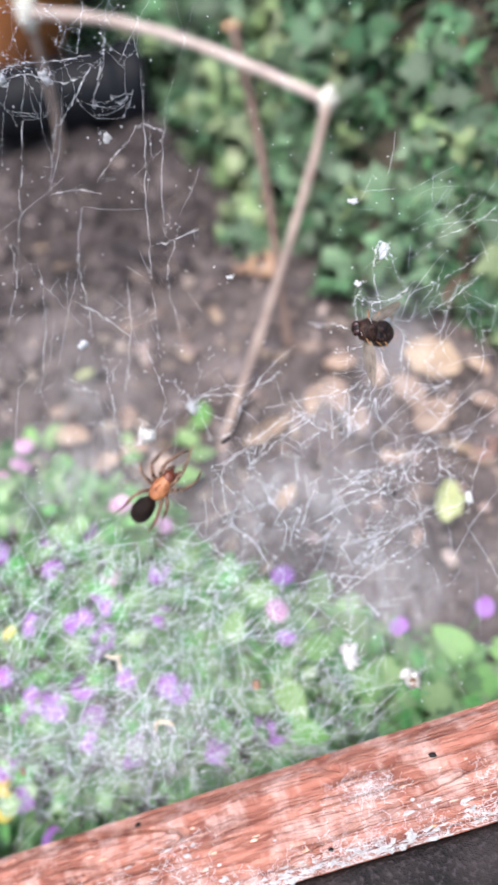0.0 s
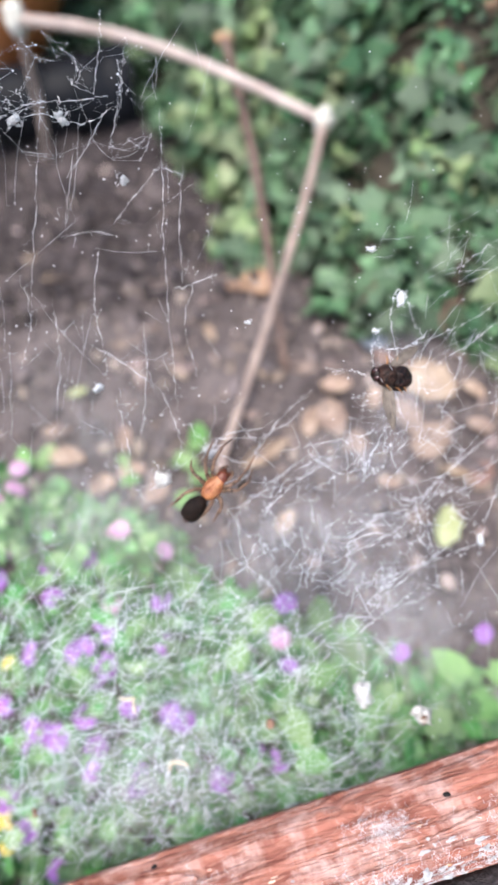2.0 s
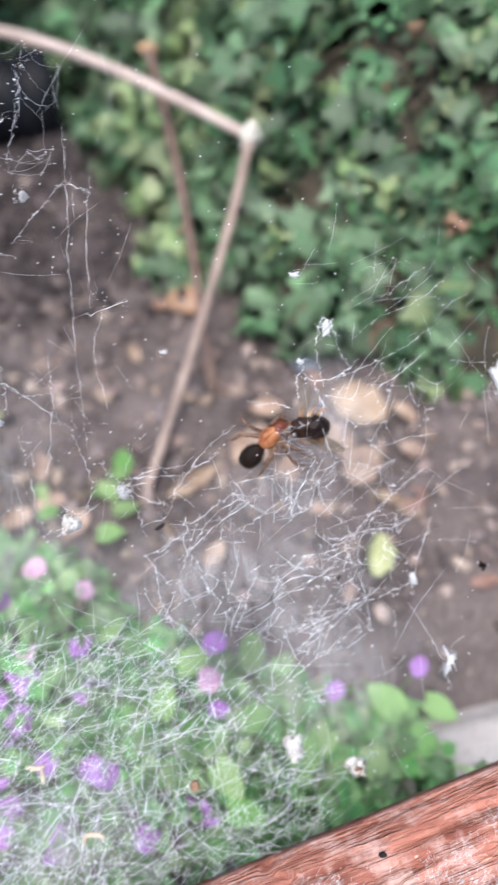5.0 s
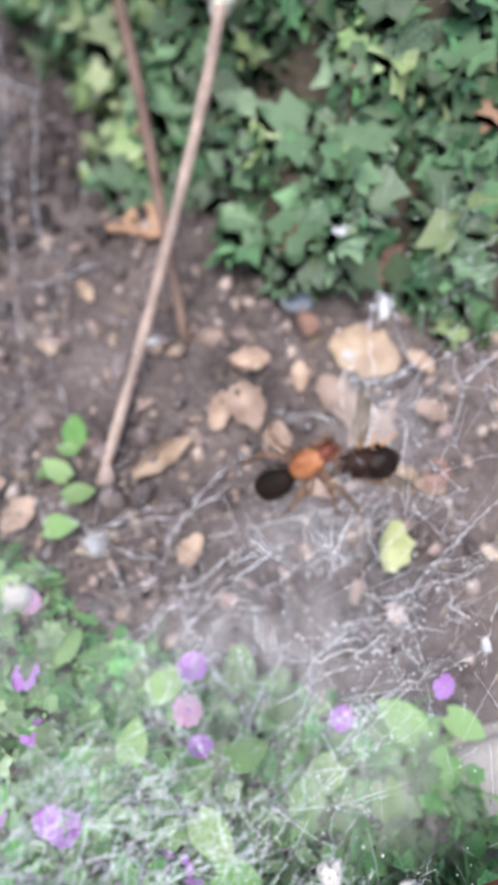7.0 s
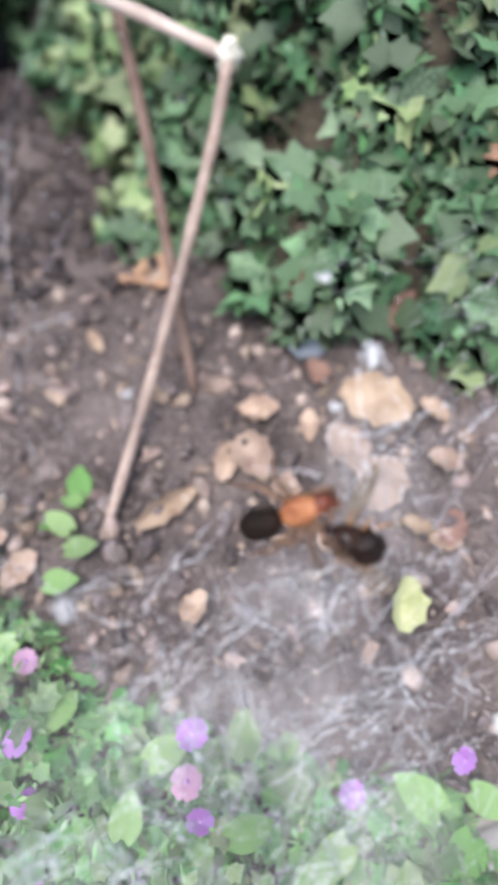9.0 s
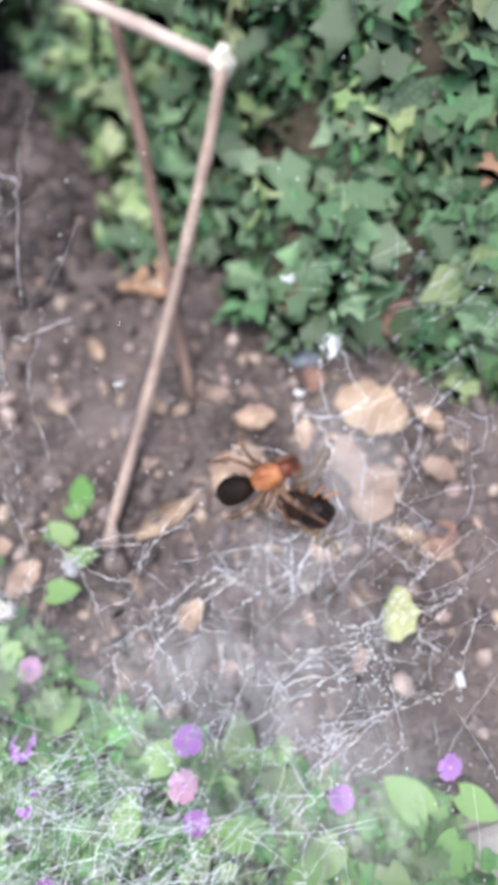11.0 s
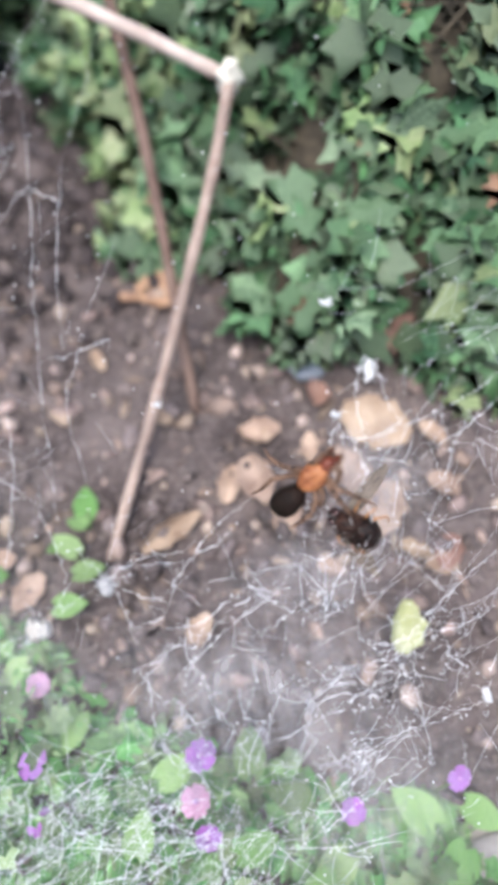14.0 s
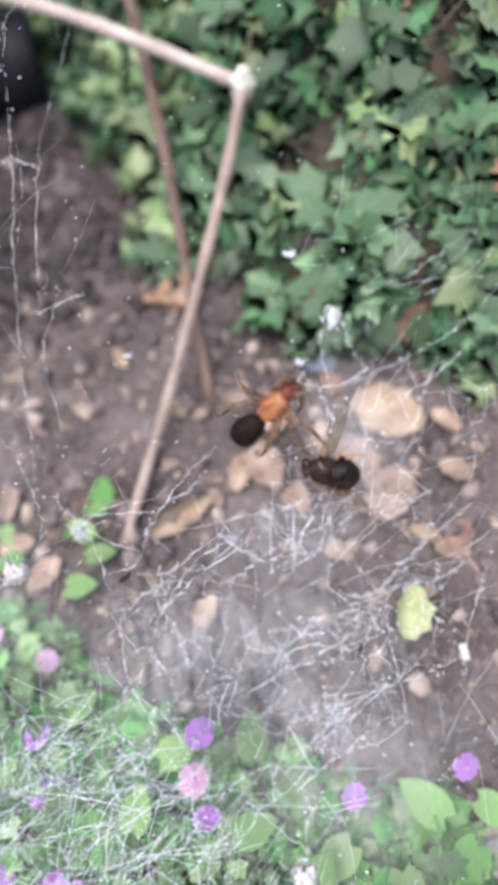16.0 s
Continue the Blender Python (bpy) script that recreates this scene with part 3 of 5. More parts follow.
# ---- fallen leaves and stone ----
def dead_leaf(seed, length, width, curl):
    rng = random.Random(seed)
    nu, nv = 9, 7
    verts, faces = [], []
    for i in range(nu):
        u = i / (nu - 1)
        half = width * 0.5 * math.sin(math.pi * min(1, 0.06 + u * 0.9)) ** 0.7 * (1 + 0.15 * math.sin(u * 19 + seed))
        for j in range(nv):
            v = 2 * j / (nv - 1) - 1
            x, y = v * half, (u - 0.5) * length
            z = curl * (abs(v) ** 1.6) * half + 0.5 * curl * length * (u - 0.5) ** 2 + 0.1 * width * noise.noise(Vector((u * 3, v * 2, seed)))
            verts.append(Vector((x, y, z)))
    faces = [(i * nv + j, i * nv + j + 1, (i + 1) * nv + j + 1, (i + 1) * nv + j) for i in range(nu - 1) for j in range(nv - 1)]
    return verts, faces


def build_fallen():
    rng = random.Random(5)
    spots = [(0.068, 0.288, 13, M_DEAD), (0.127, 0.277, 24, M_DEAD), (0.105, 0.252, 19, M_DEAD), (0.115, 0.228, 23, M_DEAD),
             (0.127, 0.205, 11, M_DEAD), (0.135, 0.196, 11, M_DEAD), (0.06, 0.258, 16, M_DEAD), (0.07, 0.236, 14, M_DEAD),
             (0.027, 0.395, 20, M_DEAD_RED), (0.006, 0.396, 13, M_DEAD_RED), (0.074, 0.354, 11, M_DEAD_RED), (0.107, 0.34, 10, M_DEAD_YEL),
             (0.02, 0.19, 11, M_DEAD), (-0.16, 0.482, 17, M_DEAD), (-0.138, 0.447, 16, M_DEAD), (-0.115, 0.321, 10, M_DEAD_YEL)]
    more = [(0.063, 0.285, 13, M_DEAD), (0.046, 0.259, 13, M_DEAD), (0.017, 0.307, 9, M_DEAD), (-0.015, 0.358, 9, M_DEAD),
            (0.153, 0.264, 11, M_DEAD), (0.14, 0.2, 12, M_DEAD_RED), (0.168, 0.148, 11, M_DEAD_RED), (0.1, 0.3, 12, M_DEAD_RED), (-0.08, 0.27, 14, M_DEAD),
            (-0.12, 0.262, 15, M_DEAD), (-0.06, 0.226, 13, M_DEAD), (-0.095, 0.236, 12, M_DEAD), (-0.11, 0.215, 13, M_DEAD), (-0.075, 0.245, 12, M_DEAD), (-0.13, 0.29, 12, M_DEAD),
            (0.15, 0.235, 12, M_DEAD), (0.09, 0.27, 11, M_DEAD), (0.085, 0.205, 9, M_DEAD)]
    words = {M_DEAD: "curled pale tan fallen leaf lying on the soil", M_DEAD_RED: "rust-brown dry fallen leaf lying on the soil",
             M_DEAD_YEL: "small yellow fallen leaf lying on the soil"}
    for i, (x, y, mm, material) in enumerate(spots + more):
        size = mm * 0.00118
        ob = part("fallen_leaf", dead_leaf(i + 1, size * 1.35, size * rng.uniform(0.7, 1.0), rng.uniform(0.25, 0.8)), material)
        ob.matrix_world = pose(x, y, soil_z(x, y) + 0.005, rng.uniform(-22, 22), rng.uniform(-22, 22), rng.uniform(0, 360))
        tagged(ob, words[material], "fallen leaf", "fallen leaves on the soil")
    # the long curled leaf by the foot of the stem
    ob = part("curled_leaf", dead_leaf(77, 0.034, 0.012, 1.0), M_DEAD)
    ob.matrix_world = pose(0.012, 0.243, soil_z(0.012, 0.243) + 0.004, 10, 30, -62)
    tagged(ob, "long pale curled dry leaf beside the stem's foot", "fallen leaf")
    ob = part("yellow_leaf", dead_leaf(78, 0.024, 0.017, 1.0), M_DEAD_YEL)
    ob.matrix_world = pose(0.109, 0.174, soil_z(0.109, 0.174) + 0.007, 25, 15, -12)
    tagged(ob, "yellow-green fallen leaf lying on the soil", "fallen leaf")
    bm = blob(0.012, 0.008, 0.006, 0.4, 9, 14, 9, 1.3)
    ob = part("stone", bm, M_STONE)
    ob.matrix_world = pose(0.101, 0.319, soil_z(0.101, 0.319) + 0.003, 5, 8, 15)
    tagged(ob, "smooth blue-grey stone half sunk in the soil", "stone")


build_fallen()


# ---- flower bed ----
BED_EDGE = [(-0.6, 0.3), (-0.16, 0.258), (-0.09, 0.22), (-0.05, 0.196), (-0.03, 0.163), (0.03, 0.13), (0.08, 0.107), (0.11, 0.1), (0.14, 0.06), (0.2, 0.03)]


def bed_edge(x):
    for (x0, y0), (x1, y1) in zip(BED_EDGE, BED_EDGE[1:]):
        if x0 <= x <= x1:
            return y0 + (y1 - y0) * (x - x0) / (x1 - x0)
    return 0.0


def bed_top(x, y):
    """How high the bed's foliage stands over the soil."""
    return 0.034 * sstep(-0.012, 0.06, bed_edge(x) - y) + 0.006


def round_leaf(rng, lobes=5):
    pts = []
    n_ = lobes * 2 + 1
    for i in range(n_ + 1):
        a = radians(-150 + 300 * i / n_)
        r = 0.5 * (1.0 if i % 2 else 0.72) * rng.uniform(0.9, 1.1)
        pts.append(Vector((r * math.sin(a), 0.35 + r * math.cos(a), 0)))
    cup = rng.uniform(0.1, 0.5)
    for p in pts:
        p.z = cup * (p.x * p.x + (p.y - 0.3) ** 2)
    verts = [Vector((0, 0.3, 0))] + [Vector((0, 0, 0.02))] + pts
    m_ = len(verts)
    faces = [(0, i + 1, i) for i in range(1, m_ - 1)] + [(0, 1, m_ - 1)]
    return verts, faces


def broad_leaf(rng):
    """A pointed heart-shaped leaf."""
    nu, nv = 8, 5
    verts = []
    wave = rng.uniform(0, 6)
    for i in range(nu):
        u = i / (nu - 1)
        half = 0.42 * math.sin(math.pi * (0.1 + 0.9 * u)) ** 0.75 * (1 - 0.25 * u)
        for j in range(nv):
            v = 2 * j / (nv - 1) - 1
            verts.append(Vector((v * half, u - 0.15 * abs(v) * (1 - u), 0.18 * abs(v) * half - 0.2 * u * u + 0.03 * math.sin(7 * u + wave) * v)))
    faces = [(i * nv + j, i * nv + j + 1, (i + 1) * nv + j + 1, (i + 1) * nv + j) for i in range(nu - 1) for j in range(nv - 1)]
    return verts, faces


def build_foliage():
    rng = random.Random(21)
    shapes = [round_leaf(rng) for _ in range(8)]
    leaves, stalks = [], []
    for _ in range(4300):
        x = rng.uniform(-0.3, 0.14)
        y = rng.uniform(-0.06, bed_edge(x) + 0.006)
        top = bed_top(x, y)
        z = soil_z(x, y) + top * rng.uniform(0.25, 1.0)
        size = rng.uniform(0.006, 0.0155)
        q = Euler((rng.gauss(0, 0.5), rng.gauss(0, 0.5), rng.uniform(0, 6.28))).to_matrix()
        k = rng.randrange(8)
        leaves.append(([Vector((x, y, z)) + q @ (v * size) for v in shapes[k][0]], shapes[k][1]))
        if rng.random() < 0.35:
            foot = Vector((x + rng.gauss(0, 0.006), y + rng.gauss(0, 0.006), 0))
            foot.z = soil_z(foot.x, foot.y)
            stalks.append(tube([foot, foot.lerp(Vector((x, y, z)), 0.5) + Vector((0.002, 0, 0)), Vector((x, y, z))], 0.0005, 3, False))
    # feathery fine leaflets between them
    for _ in range(4200):
        x = rng.uniform(-0.28, 0.13)
        y = rng.uniform(-0.06, bed_edge(x))
        z = soil_z(x, y) + bed_top(x, y) * rng.uniform(0.5, 1.1)
        a, L_, w = rng.uniform(0, 6.28), rng.uniform(0.003, 0.009), rng.uniform(0.0005, 0.0012)
        d, s = Vector((math.cos(a), math.sin(a), rng.uniform(-0.4, 0.7))), Vector((-math.sin(a), math.cos(a), 0.2))
        c = Vector((x, y, z))
        leaves.append(([c, c + d * L_ * 0.5 + s * w, c + d * L_, c + d * L_ * 0.5 - s * w], [(0, 1, 2, 3)]))
    ob = thing("bed_foliage", pose(-0.08, 0.1, ground_z(-0.08, 0.1)), "low mat of small green lobed leaves in the flower bed", "ground cover", kind="stuff")
    inv = ob.matrix_world.inverted()
    v, f = joined(leaves)
    part("leaves", ([inv @ p for p in v], f), M_FOLIAGE, ob, "small lobed and feathery green leaves", kind="stuff")
    v, f = joined(stalks)
    part("stalks", ([inv @ p for p in v], f), M_STALK, ob, "thin green leaf stalks", kind="stuff")
    # broad bright leaves
    spots = [(0.106, 0.094, 22), (0.093, 0.1, 17), (0.116, 0.082, 21), (0.124, 0.098, 18), (-0.008, 0.133, 19), (0.031, 0.128, 20), (0.008, 0.062, 18),
             (0.004, 0.082, 20), (-0.03, 0.261, 17), (-0.035, 0.24, 15), (-0.133, 0.264, 14), (-0.04, 0.166, 22), (0.054, 0.111, 20), (0.02, 0.1, 18),
             (0.065, 0.09, 20), (-0.02, 0.108, 17), (-0.03, 0.255, 12), (0.045, 0.075, 19), (0.083, 0.078, 20), (-0.125, 0.235, 15)]
    spots += [(-0.038, 0.248, 14), (-0.036, 0.228, 15), (-0.046, 0.214, 16), (-0.06, 0.19, 15), (-0.128, 0.27, 15), (-0.148, 0.262, 16), (-0.072, 0.238, 13), (-0.082, 0.256, 12)]
    for x, y, mm in spots:
        plant = thing("broad_leaf_plant", pose(x, y, soil_z(x, y)), "single broad bright green pointed leaf on a short stalk", "plant", "broad leaves in the bed")
        h = bed_top(x, y) + rng.uniform(-0.003, 0.008)
        v, f = broad_leaf(rng)
        lf = part("leaf_blade", (v, f), M_BROAD, plant)
        s = mm * 0.001
        lf.matrix_basis = pose(0, 0, h, rng.uniform(-10, 30), rng.uniform(-20, 20), rng.uniform(0, 360)) @ Matrix.Diagonal((s, s, s, 1))
        part("stalk", tube([Vector((0, 0, -0.002)), Vector((0.001, 0.001, h * 0.5)), Vector((0, 0, h))], 0.0008, 5), M_STALK, plant)


def petal(rng, notch=0.12):
    nu, nv = 5, 5
    verts = []
    for i in range(nu):
        u = i / (nu - 1)
        half = 0.1 + 0.34 * math.sin(math.pi * 0.5 * min(1, u * 1.25)) * (1 if u < 0.8 else 0.9)
        for j in range(nv):
            v = 2 * j / (nv - 1) - 1
            end = u - (notch * (1 - abs(v)) + 0.16 * v * v) * (u ** 3)
            verts.append(Vector((v * half, end, 0.16 * u - 0.2 * u * u + 0.08 * v * v * u)))
    faces = [(i * nv + j, i * nv + j + 1, (i + 1) * nv + j + 1, (i + 1) * nv + j) for i in range(nu - 1) for j in range(nv - 1)]
    return verts, faces


def build_flowers():
    rng = random.Random(8)
    datas = {}
    for key, material in (("purple", M_PURPLE), ("pink", M_PINK), ("yellow", M_YELLOW)):
        datas[key] = []
        for _ in range(3):
            me = mesh_of("petal", *petal(rng))
            me.materials.append(material)
            datas[key].append(me)
    eye = bpy.data.meshes.new("flower_eye")
    bm = blob(0.16, 0.16, 0.12, 0.0, 0, 8, 6)
    bm.to_mesh(eye)
    bm.free()
    eye.materials.append(M_EYE)
    words = {"purple": "small five-petalled purple flower on a thin green stem", "pink": "small five-petalled pale pink flower on a thin green stem",
             "yellow": "tiny yellow flower on a thin green stem"}
    purple = [(-0.126, 0.18), (-0.098, 0.181), (-0.119, 0.159), (-0.058, 0.149), (-0.086, 0.137), (-0.102, 0.132), (-0.058, 0.127),
              (-0.092, 0.121), (-0.099, 0.115), (0.011, 0.138), (0.009, 0.108), (0.069, 0.106), (0.114, 0.109), (-0.151, 0.109), (-0.136, 0.098),
              (-0.136, 0.086), (-0.122, 0.09), (-0.105, 0.098), (-0.1, 0.083), (-0.103, 0.072), (-0.051, 0.089), (-0.078, 0.068), (-0.078, 0.06),
              (-0.033, 0.059), (-0.013, 0.068), (-0.002, 0.064), (-0.151, 0.064), (-0.138, 0.048), (-0.119, 0.028), (-0.135, 0.133), (-0.153, 0.173)]
    purple += [(-0.058, 0.094), (-0.16, 0.14), (-0.17, 0.09), (-0.08, 0.1), (-0.09, 0.143), (-0.108, 0.13), (-0.13, 0.093)]
    pink = [(-0.149, 0.254), (-0.089, 0.186), (-0.082, 0.196), (-0.055, 0.18), (-0.153, 0.198), (-0.162, 0.231), (-0.15, 0.239), (-0.086, 0.151), (0.006, 0.122)]
    yellow = [(-0.147, 0.13), (-0.152, 0.058), (-0.15, 0.05), (-0.148, 0.042)]
    for key, spots in (("purple", purple), ("pink", pink), ("yellow", yellow)):
        for x, y in spots:
            gz = soil_z(x, y)
            h = ground_z(x, y) + (0.02 if y > 0.175 else 0.035) - gz
            size = rng.uniform(0.006, 0.0084) * {"purple": 1.0, "pink": 0.95, "yellow": 0.6}[key]
            fl = thing("flower", pose(x, y, gz), words[key], "flower", key + " flowers of the bed")
            foot = Vector((rng.gauss(0, 0.004), rng.gauss(0, 0.004), -0.003))
            part("flower_stem", tube(smooth_line([foot, foot * 0.4 + Vector((0, 0, h * 0.5)), Vector((0, 0, h - 0.001))], 3), 0.0006, 4), M_STALK, fl)
            tilt = pose(0, 0, h, rng.gauss(2, 18), rng.gauss(0, 18), rng.uniform(0, 72))
            for k in range(5):
                p = new("petal", rng.choice(datas[key]))
                p.parent = fl
                p.matrix_basis = tilt @ pose(0, 0, 0, 0, 0, 72 * k) @ Matrix.Diagonal((size, size, size, 1))
            e = new("flower_eye", eye)
            e.parent = fl
            e.matrix_basis = tilt @ Matrix.Translation((0, 0, 0.0003)) @ Matrix.Diagonal((size, size, size, 1))


build_foliage()
build_flowers()

# ---- wooden rail ----
RAIL_A, RAIL_D = Vector((-0.118, 0.0168, 0.035)), Vector((0.2, 0.0315, 0.0466)).normalized()
RAIL_W = Vector((0.0077, -0.0414, -0.0049)).normalized()
RAIL_N = RAIL_D.cross(RAIL_W)
RAIL_N = (RAIL_N if RAIL_N.z > 0 else -RAIL_N).normalized()
RAIL_WIDTH = 0.037


def rail_top(l, w):
    """Height of the worn top face over its plane, l along the rail and w across it."""
    g_ = 0.0012 * noise.noise(Vector((l * 14, w * 240, 1))) + 0.0008 * noise.noise(Vector((l * 70, w * 600, 4))) + 0.0005 * noise.noise(Vector((l * 320, w * 500, 7)))
    crack = abs(noise.noise(Vector((l * 7, w * 120, 9))))
    split = abs(noise.noise(Vector((l * 3.5, w * 60, 19))) - 0.08)
    g_ -= 0.0026 * max(0.0, 1 - crack / 0.045) + 0.004 * max(0.0, 1 - split / 0.016)
    edge = min(w, RAIL_WIDTH - w)
    return g_ - 0.005 * (1 - sstep(0, 0.007, edge)) ** 2


def build_rail():
    ob = thing("wooden_rail", Matrix.Translation(RAIL_A), "weathered red-stained wooden rail with cracked grain", "rail")
    ls = [-0.5 + 0.02 * i for i in range(24)] + [-0.02 + 0.0016 * i for i in range(160)] + [0.2355]
    ws = [RAIL_WIDTH * j / 60 for j in range(61)]
    verts, uv = [], []
    for l in ls:
        for w in ws:
            verts.append(RAIL_D * l + RAIL_W * w + RAIL_N * rail_top(l, w))
    nw = len(ws)
    faces = [(i * nw + j, i * nw + j + 1, (i + 1) * nw + j + 1, (i + 1) * nw + j) for i in range(len(ls) - 1) for j in range(nw - 1)]
    o = len(verts)
    for l in ls:
        verts.append(RAIL_D * l + RAIL_N * -0.02)
        verts.append(RAIL_D * l + RAIL_W * RAIL_WIDTH + RAIL_N * -0.02)
    for i in range(len(ls) - 1):
        a, b = o + 2 * i, o + 2 * i + 2
        faces += [(i * nw, (i + 1) * nw, b, a), ((i + 1) * nw - 1, a + 1, b + 1, (i + 2) * nw - 1), (a, b, b + 1, a + 1)]
    me = mesh_of("beam", verts, faces)
    lay = me.uv_layers.new(name="grain")
    co = np.array([(v.co.dot(RAIL_D), v.co.dot(RAIL_W) + v.co.dot(RAIL_N)) for v in me.vertices])
    idx = np.array([l_.vertex_index for l_ in me.loops])
    lay.data.foreach_set("uv", co[idx].ravel())
    part("beam", me, M_RAIL, ob)
    rng = random.Random(31)
    # pale worn flecks of bare wood and lichen-like rings
    flecks = []
    for _ in range(34):
        l, w = rng.uniform(-0.01, 0.233), rng.uniform(0.003, RAIL_WIDTH - 0.002)
        a, b = rng.uniform(0.0005, 0.0022), rng.uniform(0.0003, 0.0006)
        c = RAIL_D * l + RAIL_W * w + RAIL_N * (rail_top(l, w) + 0.0003)
        n_ = 7
        vs = [c + RAIL_N * 0.0003] + [c + (RAIL_D * a * math.cos(6.283 * k / n_) + RAIL_W * b * math.sin(6.283 * k / n_)) * rng.uniform(0.7, 1.2) for k in range(n_)]
        flecks.append((vs, [(0, 1 + k, 1 + (k + 1) % n_) for k in range(n_)]))
    part("worn_wood", joined(flecks), M_FLAKE, ob, "pale flecks of bare wood", kind="stuff")
    for l, name in ((-0.46, "post"), (0.2, "post")):
        p = RAIL_D * l + RAIL_W * RAIL_WIDTH * 0.7 - RAIL_N * 0.019
        foot = Vector((p.x, p.y, soil_z(RAIL_A.x + p.x, RAIL_A.y + p.y) - RAIL_A.z - 0.02))
        bm = bmesh.new()
        bmesh.ops.create_cube(bm, size=1.0)
        bmesh.ops.scale(bm, vec=(0.024, 0.024, max(0.02, p.z - foot.z)), verts=bm.verts)
        bmesh.ops.bevel(bm, geom=list(bm.edges), offset=0.003, segments=2, affect="EDGES")
        part(name, bm, M_RAIL, ob, "short supporting post").matrix_basis = Matrix.Translation((p + foot) / 2)
    # an added near-black strip on the rail's near side, painted as the shaded gap
    board = thing("dark_board", Matrix.Translation(RAIL_A + RAIL_W * (RAIL_WIDTH + 0.001)), "rough near-black strip added for the shaded gap along the rail", "board")
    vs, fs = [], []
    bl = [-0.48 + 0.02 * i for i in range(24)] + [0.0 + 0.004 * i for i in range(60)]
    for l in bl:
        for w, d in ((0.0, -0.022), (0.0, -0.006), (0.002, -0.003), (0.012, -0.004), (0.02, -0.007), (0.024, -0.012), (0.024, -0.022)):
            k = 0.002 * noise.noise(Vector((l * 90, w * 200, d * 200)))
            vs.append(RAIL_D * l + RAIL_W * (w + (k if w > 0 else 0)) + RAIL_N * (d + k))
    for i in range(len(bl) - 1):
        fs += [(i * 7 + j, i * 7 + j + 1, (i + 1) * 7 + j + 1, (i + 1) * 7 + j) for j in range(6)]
    part("board_face", (vs, fs), M_GAP_CRUMB, board)


build_rail()

# ---- cobweb: a slanting sheet, places on it in millimetres across (a), down (b) and out of it (c) ----
WEB_C, WEB_N = Vector((0.0097, 0.1324, 0.1205)), Vector((-0.052, -0.645, 0.762)).normalized()
WEB_A, WEB_B = Vector((0.9933, -0.1125, -0.028)).normalized(), Vector((-0.1039, -0.7559, -0.6464)).normalized()


def sheet_bow(a, b):
    """How far the sheet stands out of its plane, in millimetres."""
    return 5.0 * noise.noise(Vector((a * 0.018, b * 0.018, 3.0)))


def web(a, b, c=0.0):
    return WEB_C + (WEB_A * a + WEB_B * b + WEB_N * (c + sheet_bow(a, b))) * 0.001


HANG = [[(-94, -158), (-96, -137), (-99, -108), (-101, -78)],
    [(-51, -151), (-50, -129), (-50, -104), (-48, -79), (-45, -40)],
    [(-42, -137), (-44, -113), (-43, -90)],
    [(-83, -135), (-87, -108)],
    [(-74, -100), (-76, -83), (-73, -64), (-72, -53)],
    [(-65, -170), (-67, -151), (-70, -137)],
    [(-109, -66), (-111, -31)],
    [(-92, -83), (-90, -62), (-93, -31)],
    [(-104, -91), (-100, -75), (-104, -57)],
    [(-69, -45), (-65, -27), (-63, -9)],
    [(-73, -187), (-74, -170), (-76, -154)],
    [(-58, -75), (-57, -53), (-59, -31)],
    [(-38, -54), (-42, -75), (-37, -94)]]
DIAG = [[(-50, -132), (-60, -121), (-68, -111)],
    [(-88, -106), (-82, -107), (-75, -108), (-67, -106)],
    [(-78, -66), (-65, -58), (-50, -47)],
    [(-50, -47), (-44, -27), (-48, -16)],
    [(-64, -8), (-55, -12), (-48, -16)],
    [(-110, -148), (-98, -153), (-83, -154), (-70, -156)],
    [(-51, -132), (-42, -128)],
    [(-48, -86), (-30, -92)],
    [(-106, -146), (-95, -149), (-79, -146), (-67, -152)],
    [(-86, -127), (-77, -141), (-70, -154)]]
BOLD_NET = [[(-13, -30), (-4, -35), (2, -40)],
    [(-31, -29), (-22, -30), (-13, -30)],
    [(-13, -30), (-17, -16), (-26, -12)],
    [(-4, -25), (9, -28), (22, -31), (37, -35)],
    [(-22, 0), (-15, -7), (-4, -16), (8, -25)],
    [(-22, 0), (-20, 14), (-15, 25)],
    [(38, -8), (45, -4), (52, -8), (60, -17)],
    [(60, -17), (71, -26), (80, -33)],
    [(28, 0), (39, -1), (45, -4)],
    [(19, 13), (32, 7), (46, 8), (49, -1)],
    [(10, 23), (28, 13), (41, 11)]]
BOLD_FAR = [[(-3, 80), (11, 63), (24, 44), (42, 29), (62, 13)],
    [(-19, 74), (-3, 61), (11, 46), (24, 40)],
    [(-26, 81), (-17, 68), (-7, 58)],
    [(24, 40), (42, 27), (55, 18)],
    [(37, -37), (30, -23), (27, -14)],
    [(39, -48), (44, -32), (38, -24)],
    [(9, -10), (18, -17), (27, -23), (38, -26)],
    [(-13, 0), (1, -12), (18, -23)],
    [(59, -95), (67, -100), (75, -106)],
    [(54, -59), (66, -67), (77, -76)]]
BOLD_LOW = [[(31, 115), (42, 102), (58, 89)],
    [(-16, 130), (-21, 120), (-30, 108), (-37, 86)],
    [(-16, 130), (-26, 119), (-42, 116)],
    [(75, 10), (79, -6), (81, -13)],
    [(75, 10), (64, 16), (51, 20)],
    [(-105, 82), (-98, 67), (-88, 57), (-81, 50)],
    [(-120, 95), (-105, 82)],
    [(-62, 30), (-44, 28), (-26, 32)],
    [(-90, 28), (-72, 33), (-61, 30)],
    [(-117, 24), (-109, 38), (-103, 55)]]
